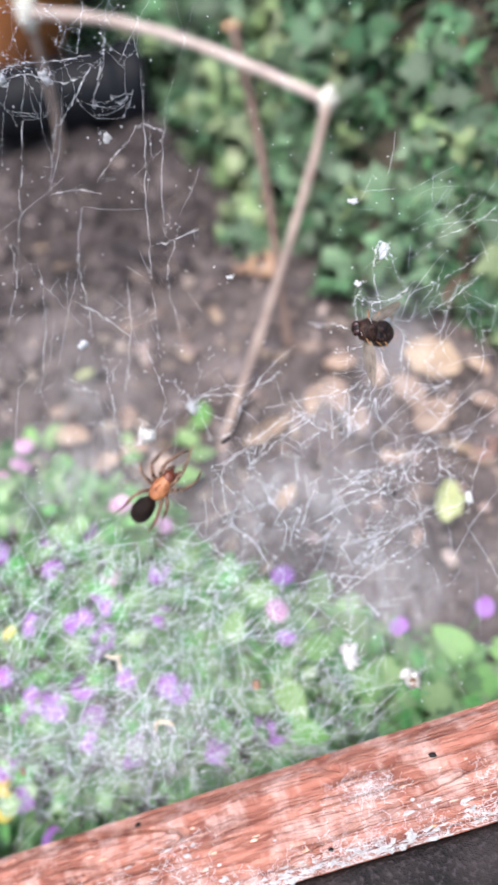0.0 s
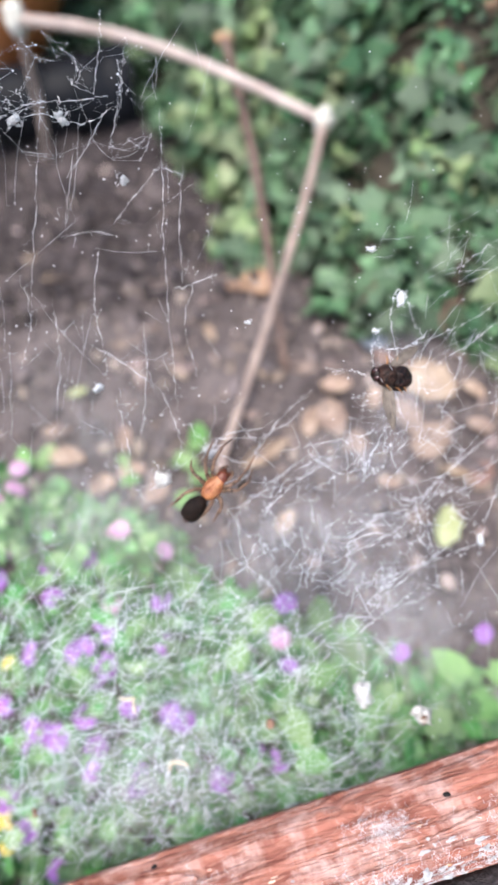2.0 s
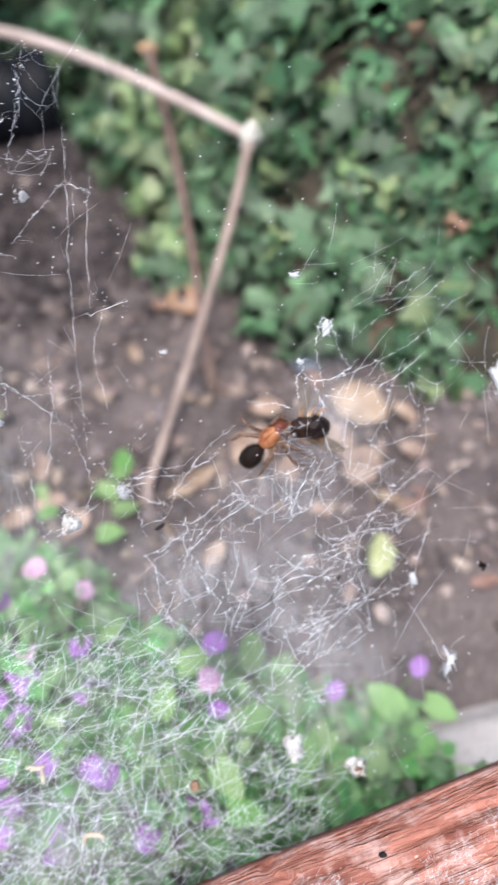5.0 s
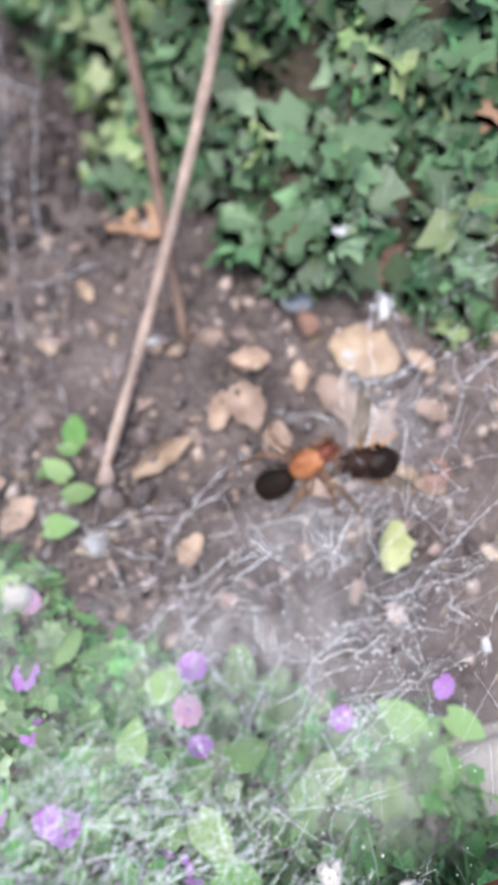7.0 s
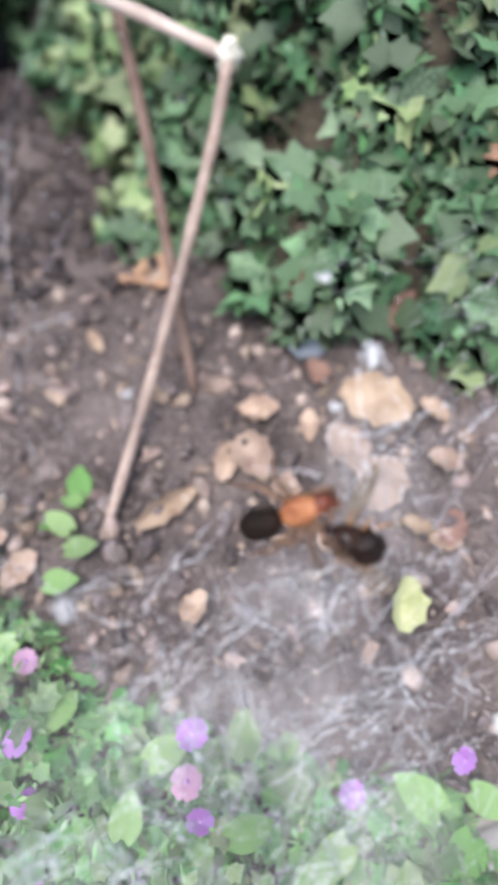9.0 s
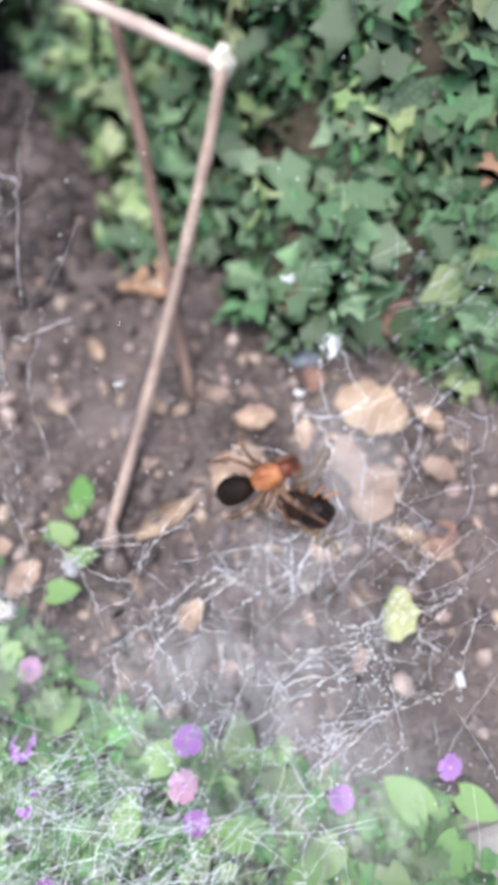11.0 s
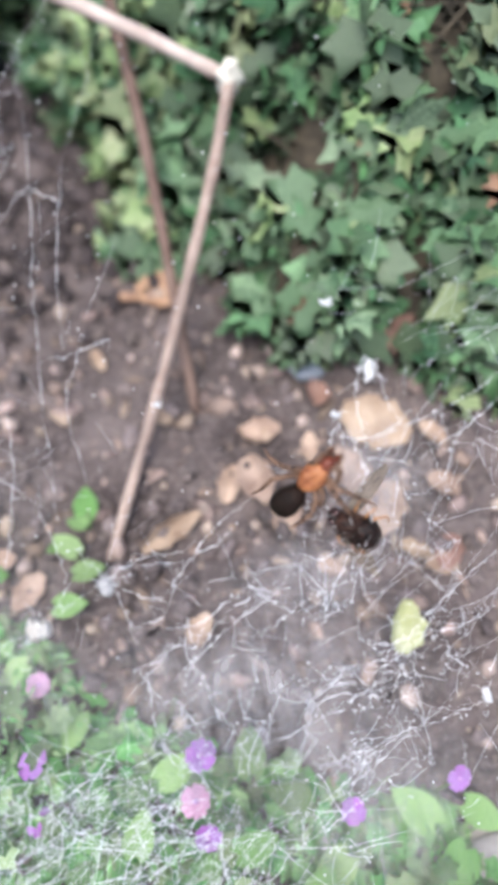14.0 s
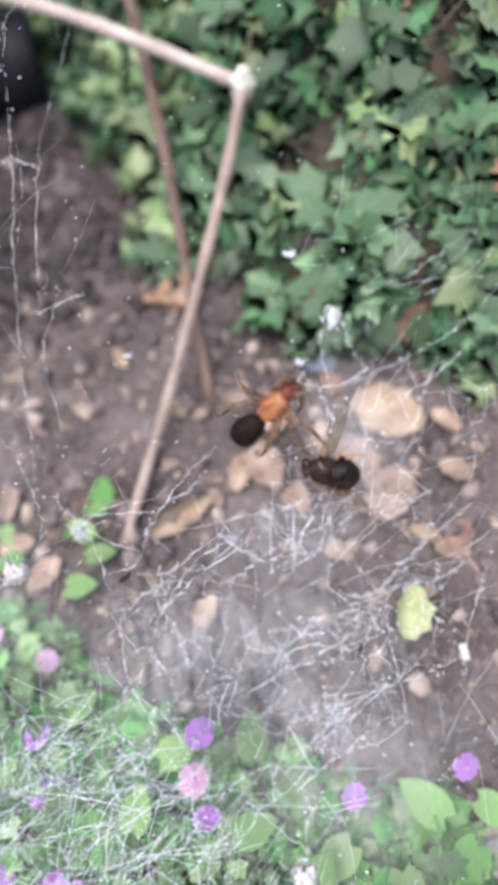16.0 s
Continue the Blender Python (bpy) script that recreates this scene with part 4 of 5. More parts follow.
BOLD_STAR = [[(-33, -27), (-24, -32), (-12, -34)],
    [(-33, -27), (-39, -33), (-41, -36)],
    [(-33, -27), (-47, -17), (-56, -10)],
    [(-33, -27), (-24, -21), (-17, -19)],
    [(-33, -27), (-28, -18), (-25, -9)],
    [(-16, -22), (-4, -39), (7, -49)],
    [(-13, 6), (-8, -5), (0, -16), (15, -26)],
    [(40, -8), (46, -6), (51, -8)],
    [(23, 15), (39, 8), (45, 3), (46, -6)],
    [(65, -8), (77, -16)],
    [(28, 49), (41, 38), (55, 27)],
    [(55, 8), (57, 17)],
    [(-25, 71), (-18, 56), (-9, 45)],
    [(47, -79), (59, -88), (73, -94), (86, -104)],
    [(40, -64), (56, -71), (66, -76), (85, -89)]]
TUFT = [[(28, -67), (36, -65), (45, -67), (51, -73)],
    [(30, -59), (29, -65), (31, -69)],
    [(38, -86), (42, -82), (44, -76), (48, -70)],
    [(36, -83), (38, -87), (41, -85), (39, -81)],
    [(15, -56), (21, -57), (28, -55)],
    [(38, -88), (36, -76), (39, -63)],
    [(34, -67), (39, -56), (37, -50)]]


def thread(points, r, rng, wobble=0.5, sides=4, steps=4, out=3.0, even=False):
    """A silk thread through (a, b) places, kinked and uneven; r in millimetres."""
    c0, c1 = rng.uniform(-out, out), rng.uniform(-out, out)
    n_ = len(points)
    pts = [Vector((a, b, c0 + (c1 - c0) * i / max(1, n_ - 1))) for i, (a, b) in enumerate(points)]
    line = smooth_line(pts, steps)
    line = [p + Vector((rng.gauss(0, wobble), rng.gauss(0, wobble), rng.gauss(0, wobble))) * (0 < i < len(line) - 1) for i, p in enumerate(line)]
    n2 = len(line) - 1
    rad = [r * 0.001 * (rng.uniform(0.75, 1.2) if even else 0.2 + 1.7 * rng.random() ** 2.2) * (0.3 + 0.7 * min(1.0, 5 * min(i, n2 - i) / max(1, n2))) for i in range(n2 + 1)]
    return tube([web(p.x, p.y, p.z) - WEB_C for p in line], rad, sides, False), line


def beads(line, rng, chance, lo, hi):
    """Specks caught on a thread."""
    out = []
    for p in line:
        if rng.random() < chance:
            r = rng.uniform(lo, hi) * 0.001
            c = web(p.x + rng.gauss(0, 0.3), p.y + rng.gauss(0, 0.3), p.z) - WEB_C
            s = Vector((rng.uniform(0.6, 1.4), rng.uniform(0.6, 1.4), rng.uniform(0.6, 1.4))) * r
            out.append(([c + Vector((s.x, 0, 0)), c - Vector((s.x, 0, 0)), c + Vector((0, s.y, 0)), c - Vector((0, s.y, 0)), c + Vector((0, 0, s.z)), c - Vector((0, 0, s.z))],
                        [(0, 2, 4), (2, 1, 4), (1, 3, 4), (3, 0, 4), (2, 0, 5), (1, 2, 5), (3, 1, 5), (0, 3, 5)]))
    return out


WEB_THINGS = []


def build_web():
    rng = random.Random(42)
    ob = thing("cobweb", Matrix.Translation(WEB_C), "ragged white cobweb sheet strung between the rail and the stems", "cobweb")
    WEB_THINGS.append(ob)
    specks, fuzz = [], []
    for lines, name, r, label in ((HANG, "hanging_thread", 0.055, "beaded upright silk thread"), (DIAG, "cross_thread", 0.08, "thick silk cross thread"),
                                  (BOLD_NET + BOLD_LOW + BOLD_FAR + BOLD_STAR, "strand", 0.075, "thick tangled silk strand"), (TUFT, "tuft_thread", 0.11, "felted silk round the prey")):
        for pts in lines:
            t_, line = thread(pts, r, rng, 0.3, 5, 10, 2.5)
            # frayed side fibres
            for _ in range(1 + len(line) // 8):
                i = rng.randrange(len(line) - 1)
                p = line[i]
                q = line[min(len(line) - 1, i + rng.randrange(1, 5))]
                side = (p.x + rng.gauss(0, 2.2), p.y + rng.gauss(0, 2.2))
                fuzz.append(thread([(p.x, p.y), side, (q.x + rng.gauss(0, 0.6), q.y + rng.gauss(0, 0.6))], r * 0.35, rng, 0.1, 3, 3, 1.5)[0])
            specks += beads(line, rng, 0.6, 0.08, 0.28)
            part(name, t_, M_SILK, ob, label)

    def over_soil(a, b):
        """The part of the sheet that hangs before bare soil, past the bed's slanting edge."""
        return b < 28 + 0.85 * max(0.0, a + 25)

    # the net of short arcs in the middle
    def net(count, region, reach, r, seed, bed=False):
        rg = random.Random(seed)
        nodes = []
        while len(nodes) < count:
            a, b = rg.uniform(region[0], region[1]), rg.uniform(region[2], region[3])
            if bed and over_soil(a, b) and rg.random() < 0.75:
                continue
            # the net runs slantwise, from its upper right to its lower left
            if abs((a - (region[0] + region[1]) / 2) * 0.75 + (b - (region[2] + region[3]) / 2)) < region[4]:
                nodes.append((a, b))
        out, sp = [], []
        for i, p in enumerate(nodes):
            near = sorted(((q[0] - p[0]) ** 2 + (q[1] - p[1]) ** 2, q) for q in nodes if q is not p)[:6]
            for d2, q in rg.sample(near, 2):
                if d2 < reach * reach:
                    m_ = ((p[0] + q[0]) / 2 + rg.gauss(0, 0.07) * d2 ** 0.5, (p[1] + q[1]) / 2 + (0.05 + rg.gauss(0, 0.08)) * d2 ** 0.5)
                    t_, line = thread([p, m_, q], r * rg.choice((0.5, 0.6, 0.8, 1.0, 1.5)), rg, 0.07, 4, 6, 3.0, True)
                    out.append(t_)
                    sp += beads(line[:1] + line[-1:], rg, 0.75, 0.1, 0.3) + beads(line, rg, 0.05, 0.08, 0.2)
        return out, sp

    a1, s1 = net(190, (-28, 70, -36, 52, 50), 22, 0.034, 1)
    a2, s2 = net(64, (20, 84, -78, 10, 40), 18, 0.034, 2)
    a0, s0 = net(60, (-114, -52, -178, -132, 60), 16, 0.026, 4)
    part("upper_net", joined(a0), M_SILK_FINE, ob, "torn net of silk high up at the pots", kind="stuff")
    part("middle_net", joined(a1 + a2), M_SILK_FINE, ob, "dense net of short white silk arcs", kind="stuff")
    a3, s3 = net(560, (-124, 44, 10, 150, 95), 18, 0.054, 3, True)
    # long slanting fibres over the flower bed
    def fibres(count, region, slope, length, r, seed, spread=0.35, bed=False):
        rg = random.Random(seed)
        out, sp = [], []
        for _ in range(count):
            a, b = rg.uniform(region[0], region[1]), rg.uniform(region[2], region[3])
            if bed and over_soil(a, b) and rg.random() < 0.85:
                continue
            an = radians(slope) + rg.gauss(0, spread)
            if rg.random() < 0.25:
                an = rg.uniform(0, math.pi)
            L_ = rg.uniform(*length)
            d = (math.cos(an) * L_, -math.sin(an) * L_)
            pts = [(a - d[0] / 2, b - d[1] / 2), (a + rg.gauss(0, 0.035 * L_), b + rg.gauss(0, 0.035 * L_)), (a + d[0] / 2, b + d[1] / 2)]
            t_, line = thread(pts, r * rg.uniform(0.5, 1.6), rg, 0.1, 3, 6, 6.0, True)
            out.append(t_)
            sp += beads(line, rg, 0.1, 0.1, 0.3)
        return out, sp

    a10, s10 = fibres(85, (-120, 40, 22, 140), 50, (10, 40), 0.085, 15, 0.7, True)
    a4, s4 = fibres(1500, (-124, 45, 18, 150), 48, (5, 32), 0.048, 5, 0.6, True)
    a5, s5 = fibres(36, (-10, 95, -30, 110), 40, (8, 50), 0.036, 6, 0.25)
    a6, s6 = fibres(26, (-115, -25, -170, 0), 85, (8, 50), 0.03, 7, 0.2)
    a7, s7 = fibres(60, (30, 110, -120, 0), 40, (5, 26), 0.036, 8, 0.4)
    a8, s8 = fibres(70, (-30, 70, -45, 52), 40, (4, 16), 0.028, 9, 0.8)
    part("middle_haze", joined(a8 + fuzz), M_SILK_FINE, ob, "fuzzy haze of very fine silk fibres", kind="stuff")
    a9, s9 = fibres(90, (-118, -25, -80, 15), 80, (2, 12), 0.026, 10, 0.8)
    part("left_haze", joined(a9), M_SILK_FINE, ob, "thin haze of silk between the upright threads", kind="stuff")
    part("lower_sheet", joined(a3 + a4 + a10), M_SILK_FINE, ob, "milky haze of fine silk over the flowers", kind="stuff")
    part("slanting_silk", joined(a5 + a7), M_SILK_FINE, ob, "fine slanting silk fibres", kind="stuff")
    part("upright_silk", joined(a6), M_SILK_FINE, ob, "fine upright silk fibres", kind="stuff")
    for a, b, ra, rb, m_ in ((18, 12, 62, 44, M_VEIL), (48, 62, 60, 46, M_VEIL), (-55, 62, 80, 72, M_VEIL_THIN), (-82, -28, 44, 58, M_VEIL_THIN), (-84, 8, 52, 34, M_VEIL),
                             (-55, 118, 85, 46, M_VEIL_THIN), (44, -52, 16, 30, M_VEIL), (-20, 30, 44, 40, M_VEIL_THIN), (26, -22, 26, 16, M_VEIL), (36, 38, 74, 40, M_VEIL_THIN), (50, -48, 20, 30, M_VEIL), (-62, 128, 84, 36, M_VEIL)):
        n1 = 14
        grid = [(2 * i / n1 - 1, 2 * j / n1 - 1) for j in range(n1 + 1) for i in range(n1 + 1)]
        vs = [web(a + u * ra, b + v * rb, -17 + 2.5 * noise.noise(Vector((u * 3 + a, v * 3, b)))) - WEB_C for u, v in grid]
        me = mesh_of("veil", vs, [(j * (n1 + 1) + i, j * (n1 + 1) + i + 1, (j + 1) * (n1 + 1) + i + 1, (j + 1) * (n1 + 1) + i) for j in range(n1) for i in range(n1)])
        lay = me.uv_layers.new(name="spread")
        idx = [l_.vertex_index for l_ in me.loops]
        lay.data.foreach_set("uv", np.array([grid[i] for i in idx]).ravel())
        part("veil", me, m_, ob, "milky veil of the finest silk")
    loose = [Vector((rng.uniform(-110, 105), rng.uniform(-175, 130), rng.uniform(-4, 4))) for _ in range(460)]
    part("silk_dust", joined(specks + s0 + s1 + s2 + s3 + s4 + s5 + s6 + s7 + s8 + s9 + s10 + beads(loose, rng, 1.0, 0.12, 0.4)), M_SILK, ob, "white specks of dust and seed on the silk", kind="stuff")


def silk_wrap(name, a, b, size, label, category, seed, material=M_FELT, frays=14, c=1.0):
    """A small bundle felted in silk, hanging in the web."""
    rng = random.Random(seed)
    ob = thing(name, Matrix.Translation(web(a, b, c)), label, category)
    WEB_THINGS.append(ob)
    bm = bmesh.new()
    for k in range(5):
        s_ = rng.uniform(0.3, 0.62)
        at_ = Matrix.Translation(Vector((rng.gauss(0, 0.36) * size[0], rng.gauss(0, 0.4) * size[1], rng.gauss(0, 0.2) * size[2])))
        piece = blob(size[0] * s_, size[1] * s_ * rng.uniform(0.6, 1.2), size[2] * s_, 1.3, seed + k * 5, 14, 10, 3.4, at_ @ pose(0, 0, 0, 0, 0, rng.uniform(-50, 50)))
        tmp = bpy.data.meshes.new("piece")
        piece.to_mesh(tmp)
        piece.free()
        bm.from_mesh(tmp)
        bpy.data.meshes.remove(tmp)
    turn = Matrix((WEB_A, -WEB_B, WEB_N)).transposed().to_4x4()
    part("silk_body", bm, material, ob).matrix_basis = turn
    fr = []
    for _ in range(int(frays * 0.8)):
        p = Vector((rng.gauss(0, 0.5) * size[0], rng.gauss(0, 0.5) * size[1], rng.gauss(0, 0.4) * size[2]))
        run_ = [p]
        for _k in range(5):
            p = p + Vector((rng.gauss(0, 0.5), rng.gauss(0.15, 0.55), rng.gauss(0, 0.3))) * (size[0] + size[1]) * 0.3
            run_.append(p)
        fr.append(tube([turn.to_3x3() @ q for q in smooth_line(run_, 3)], rng.uniform(0.00003, 0.00008), 3, False))
    part("silk_fray", joined(fr), M_SILK, ob, "loose silk fibres", kind="stuff")
    return ob


def husk(name, a, b, pts, r, material, label, category):
    """A bent scrap of dry plant caught in the web; pts in millimetres on the sheet."""
    ob = thing(name, Matrix.Translation(web(a, b, 1.5)), label, category)
    WEB_THINGS.append(ob)
    line = smooth_line([(WEB_A * p[0] + WEB_B * p[1] + WEB_N * (0.5 * i % 2)) * 0.001 for i, p in enumerate(pts)], 5)
    rad = [r * 0.001 * (0.55 + 0.45 * math.sin(math.pi * (i + 0.5) / len(line))) * (1 + 0.5 * noise.noise(Vector((a, b, i * 0.8)))) for i in range(len(line))]
    part("scrap", tube(line, rad, 6), material, ob)
    return ob


build_web()
silk_wrap("wrapped_prey", 29, 75, (0.0036, 0.0068, 0.003), "white silk-wrapped prey bundle hanging in the web", "wrapped prey", 1, M_WRAP)
silk_wrap("egg_cocoon", 55, 84, (0.005, 0.0048, 0.003), "round whitish silk cocoon hanging in the web", "cocoon", 2, M_WRAP)
silk_wrap("brown_seed", 55, 84, (0.0018, 0.0015, 0.001), "tiny brown seed held in the cocoon", "seed", 22, M_HUSK_DARK, 2, 3.6)
silk_wrap("silk_ring", -51, -14, (0.0028, 0.0036, 0.0018), "pale bluish silk ball stuck in the web", "silk ball", 3, M_WRAP, frays=22)
silk_wrap("seed", -76, -49, (0.0021, 0.0026, 0.0018), "white oval seed stuck in the web", "seed", 4, M_LINT, frays=3)
silk_wrap("silk_knot", 39, -84, (0.0014, 0.0027, 0.0012), "small white knot of silk above the fly", "silk knot", 5, M_LINT, frays=12)
silk_wrap("silk_star", -33, -25, (0.0022, 0.0026, 0.0014), "white star-shaped knot where strands meet", "silk knot", 6, M_FELT, frays=34)
silk_wrap("silk_speck", -65, -126, (0.0022, 0.0022, 0.0016), "small whitish ball of silk on a thread", "silk ball", 7, frays=8)
silk_wrap("silk_tuft", -104, -147, (0.003, 0.0024, 0.0016), "bright white tuft of silk", "silk tuft", 8, frays=22)
silk_wrap("silk_tuft", -87, -148, (0.0022, 0.0024, 0.0016), "bright white tuft of silk", "silk tuft", 9, frays=18)
silk_wrap("lint", 75, 10, (0.0010, 0.0034, 0.0008), "white scrap of lint caught in the web", "lint", 10, M_LINT, frays=16)
silk_wrap("lint", -18, -75, (0.0014, 0.0009, 0.0008), "small white scrap of lint caught in the web", "lint", 11, M_LINT, frays=2)
silk_wrap("lint", 30, -72, (0.0019, 0.0010, 0.0008), "small white scrap of lint caught in the web", "lint", 12, M_LINT, frays=6)
silk_wrap("lint", 28, -102, (0.0024, 0.0010, 0.0008), "small white scrap of lint caught in the web", "lint", 13, M_LINT, frays=5)
silk_wrap("silk_tuft", -42, 124, (0.002, 0.0018, 0.0014), "white tuft of silk low in the web", "silk tuft", 14, frays=14)
silk_wrap("lint", 105, -64, (0.0019, 0.0076, 0.0012), "long white feathery scrap of lint in the web", "lint", 15, M_LINT, frays=10)
silk_wrap("lint", 90, 45, (0.0010, 0.0076, 0.0008), "long white scrap of lint hanging in the web", "lint", 16, M_LINT, frays=8)
silk_wrap("dark_gnat", 102, 5, (0.0018, 0.0012, 0.001), "tiny dark dead gnat in the web", "gnat", 17, M_FLY, 6)
silk_wrap("dark_gnat", -106, 128, (0.0014, 0.002, 0.0012), "tiny dark dead gnat in the web", "gnat", 18, M_HUSK_DARK, 6)
silk_wrap("dark_gnat", -96, 124, (0.0016, 0.0012, 0.001), "tiny dark dead gnat in the web", "gnat", 19, M_FLY, 8)
husk("dry_husk", -45, 107, [(-4, 1), (-3, -3), (1, -3.5), (4, -2.5)], 0.9, M_HUSK, "bent pale straw-coloured husk in the web", "husk")
husk("dry_husk", -66, 78, [(-3.5, -1.5), (0, -1), (3.5, -2)], 0.9, M_HUSK, "forked pale straw-coloured husk in the web", "husk")
husk("dry_husk", -64, 80, [(0, -3), (0.5, 0), (1, 3)], 0.7, M_HUSK, "forked pale straw-coloured husk in the web", "husk")
husk("brown_husk", -8, 87, [(0, -1.6), (0.4, 0), (0.2, 1.8)], 1.9, M_HUSK_DARK, "small brown seed husk in the web", "husk")
husk("dark_twig", -20, -12, [(-1.5, 1), (0, 0), (1.5, -1.5)], 0.8, M_GAP_CRUMB, "tiny dark crumb caught in the web", "crumb")
husk("dark_twig", 46, 8, [(-0.6, 1), (0.6, -1)], 0.6, M_GAP_CRUMB, "tiny dark crumb caught in the web", "crumb")


def build_rail_web():
    """Ragged silk stuck on the rail's top face, thickest along its near edge."""
    rng = random.Random(77)
    ob = thing("rail_silk", Matrix.Translation(RAIL_A), "torn white web stuck on the wooden rail", "cobweb")

    def on_rail(l, w, lift):
        w = min(max(w, 0.0006), RAIL_WIDTH - 0.0006)
        return RAIL_D * l + RAIL_W * w + RAIL_N * (rail_top(l, w) + lift)

    silk, mats = [], []
    heaps = [(0.235 * rng.random() ** 0.7, rng.uniform(0.012, RAIL_WIDTH)) for _ in range(34)]
    for _ in range(2000):
        edge = rng.random() < 0.4
        hl, hw = rng.choice(heaps)
        l = rng.uniform(0.05, 0.235) if edge else hl + rng.gauss(0, 0.006)
        w = RAIL_WIDTH - abs(rng.gauss(0, 0.004)) if edge else hw + rng.gauss(0, 0.0025)
        n_ = rng.randrange(4, 7)
        pts = []
        for k in range(n_):
            pts.append(on_rail(l, w, rng.uniform(0.0002, 0.0014)))
            l += rng.gauss(0.0003, 0.0011)
            w += rng.gauss(0, 0.001)
        silk.append(tube(smooth_line(pts, 3), rng.uniform(0.00002, 0.00005), 3, False))
    for k in range(110):
        l, w = 0.09 + 0.147 * k / 109 + rng.gauss(0, 0.002), RAIL_WIDTH - 0.0006 - abs(rng.gauss(0, 0.0026)) * (0.5 + l / 0.2)
        c = on_rail(l, w, 0.0006)
        a, b = rng.uniform(0.0008, 0.0034), rng.uniform(0.0002, 0.0012)
        vs = [c + RAIL_N * 0.0007] + [c + (RAIL_D * a * math.cos(6.283 * q / 11) + RAIL_W * b * math.sin(6.283 * q / 11)) * rng.uniform(0.25, 1.35) for q in range(11)]
        mats.append((vs, [(0, 1 + q, 1 + (q + 1) % 11) for q in range(11)]))
    for _ in range(60):
        edge = rng.random() < 0.6
        l = rng.uniform(0.1, 0.235) if edge else rng.uniform(0.03, 0.23)
        w = RAIL_WIDTH - abs(rng.gauss(0.001, 0.0028)) if edge else rng.uniform(0.014, RAIL_WIDTH)
        c = on_rail(l, w, 0.0007)
        n_ = 9
        a, b = rng.uniform(0.0008, 0.0026), rng.uniform(0.0003, 0.0009)
        vs = [c + RAIL_N * 0.0006] + [c + (RAIL_D * a * math.cos(6.283 * k / n_) + RAIL_W * b * math.sin(6.283 * k / n_)) * rng.uniform(0.4, 1.3) for k in range(n_)]
        mats.append((vs, [(0, 1 + k, 1 + (k + 1) % n_) for k in range(n_)]))
    part("stuck_silk", joined(silk), M_SILK, ob, "white strands stuck to the wood", kind="stuff")
    part("felted_edge", joined(mats), M_FELT, ob, "felted white patches along the edge", kind="stuff")
    for l, w, s in ((0.061, 0.0035, 0.0008), (0.178, 0.011, 0.001), (0.034, 0.03, 0.0008), (0.132, 0.03, 0.0007)):
        p = RAIL_A + RAIL_D * l + RAIL_W * w + RAIL_N * (rail_top(l, w) + s * 0.6)
        dr = part("dropping", blob(s * 1.5, s, s, 0.5, l * 100, 9, 7), M_GAP_CRUMB)
        dr.matrix_world = Matrix.Translation(p)
        tagged(dr, "small dark crumb lying on the rail", "crumb", "crumbs on the rail")


build_rail_web()

# ---- spider and fly ----
def bent(points, r0, r1, sides=7):
    line = smooth_line([Vector(p) * 0.001 for p in points], 4)
    n_ = len(line)
    return tube(line, [(r0 + (r1 - r0) * i / (n_ - 1)) * 0.001 * (1 + 0.18 * math.sin(i * 1.9)) for i in range(n_)], sides)


def limb(p, q, r0, r1, r2):
    """One straight leg segment, swollen in its middle and rounded at the joints; millimetres."""
    p, q = Vector(p), Vector(q)
    prof = ((-0.03, 0.3), (0.0, 0.8), (0.08, 1.0), (0.4, 1.0), (0.75, 1.0), (0.93, 1.0), (1.0, 0.8), (1.03, 0.3))
    rad = [k * (r0 + (r1 - r0) * sstep(0, 0.4, u) if u < 0.4 else r1 + (r2 - r1) * sstep(0.4, 1, u)) for u, k in prof]
    return tube([p.lerp(q, u) * 0.001 for u, _ in prof], [r * 0.001 for r in rad], 9)


def grow(ob, k):
    for child in ob.children:
        child.data.transform(Matrix.Scale(k, 4))
        m = child.matrix_basis.copy()
        m.translation = m.translation * k
        child.matrix_basis = m
        grow(child, k)


def bristles(count, m, radii, length, seed, low=-1.0, r=0.00006):
    """Short hairs standing on an ellipsoid placed by m."""
    rng = random.Random(seed)
    out = []
    for _ in range(count):
        u, t = rng.uniform(low, 1), rng.uniform(0, 6.283)
        s = math.sqrt(1 - u * u)
        e = Vector((s * math.cos(t), s * math.sin(t), u))
        d = Vector((e.x * radii[0], e.y * radii[1], e.z * radii[2]))
        n_ = Vector((e.x / radii[0], e.y / radii[1] - 90, e.z / radii[2])).normalized()
        out.append(tube([m @ (d * 0.97), m @ (d + n_ * rng.uniform(0.5, 1.1) * length)], [r, r * 0.35], 3, False))
    return joined(out)


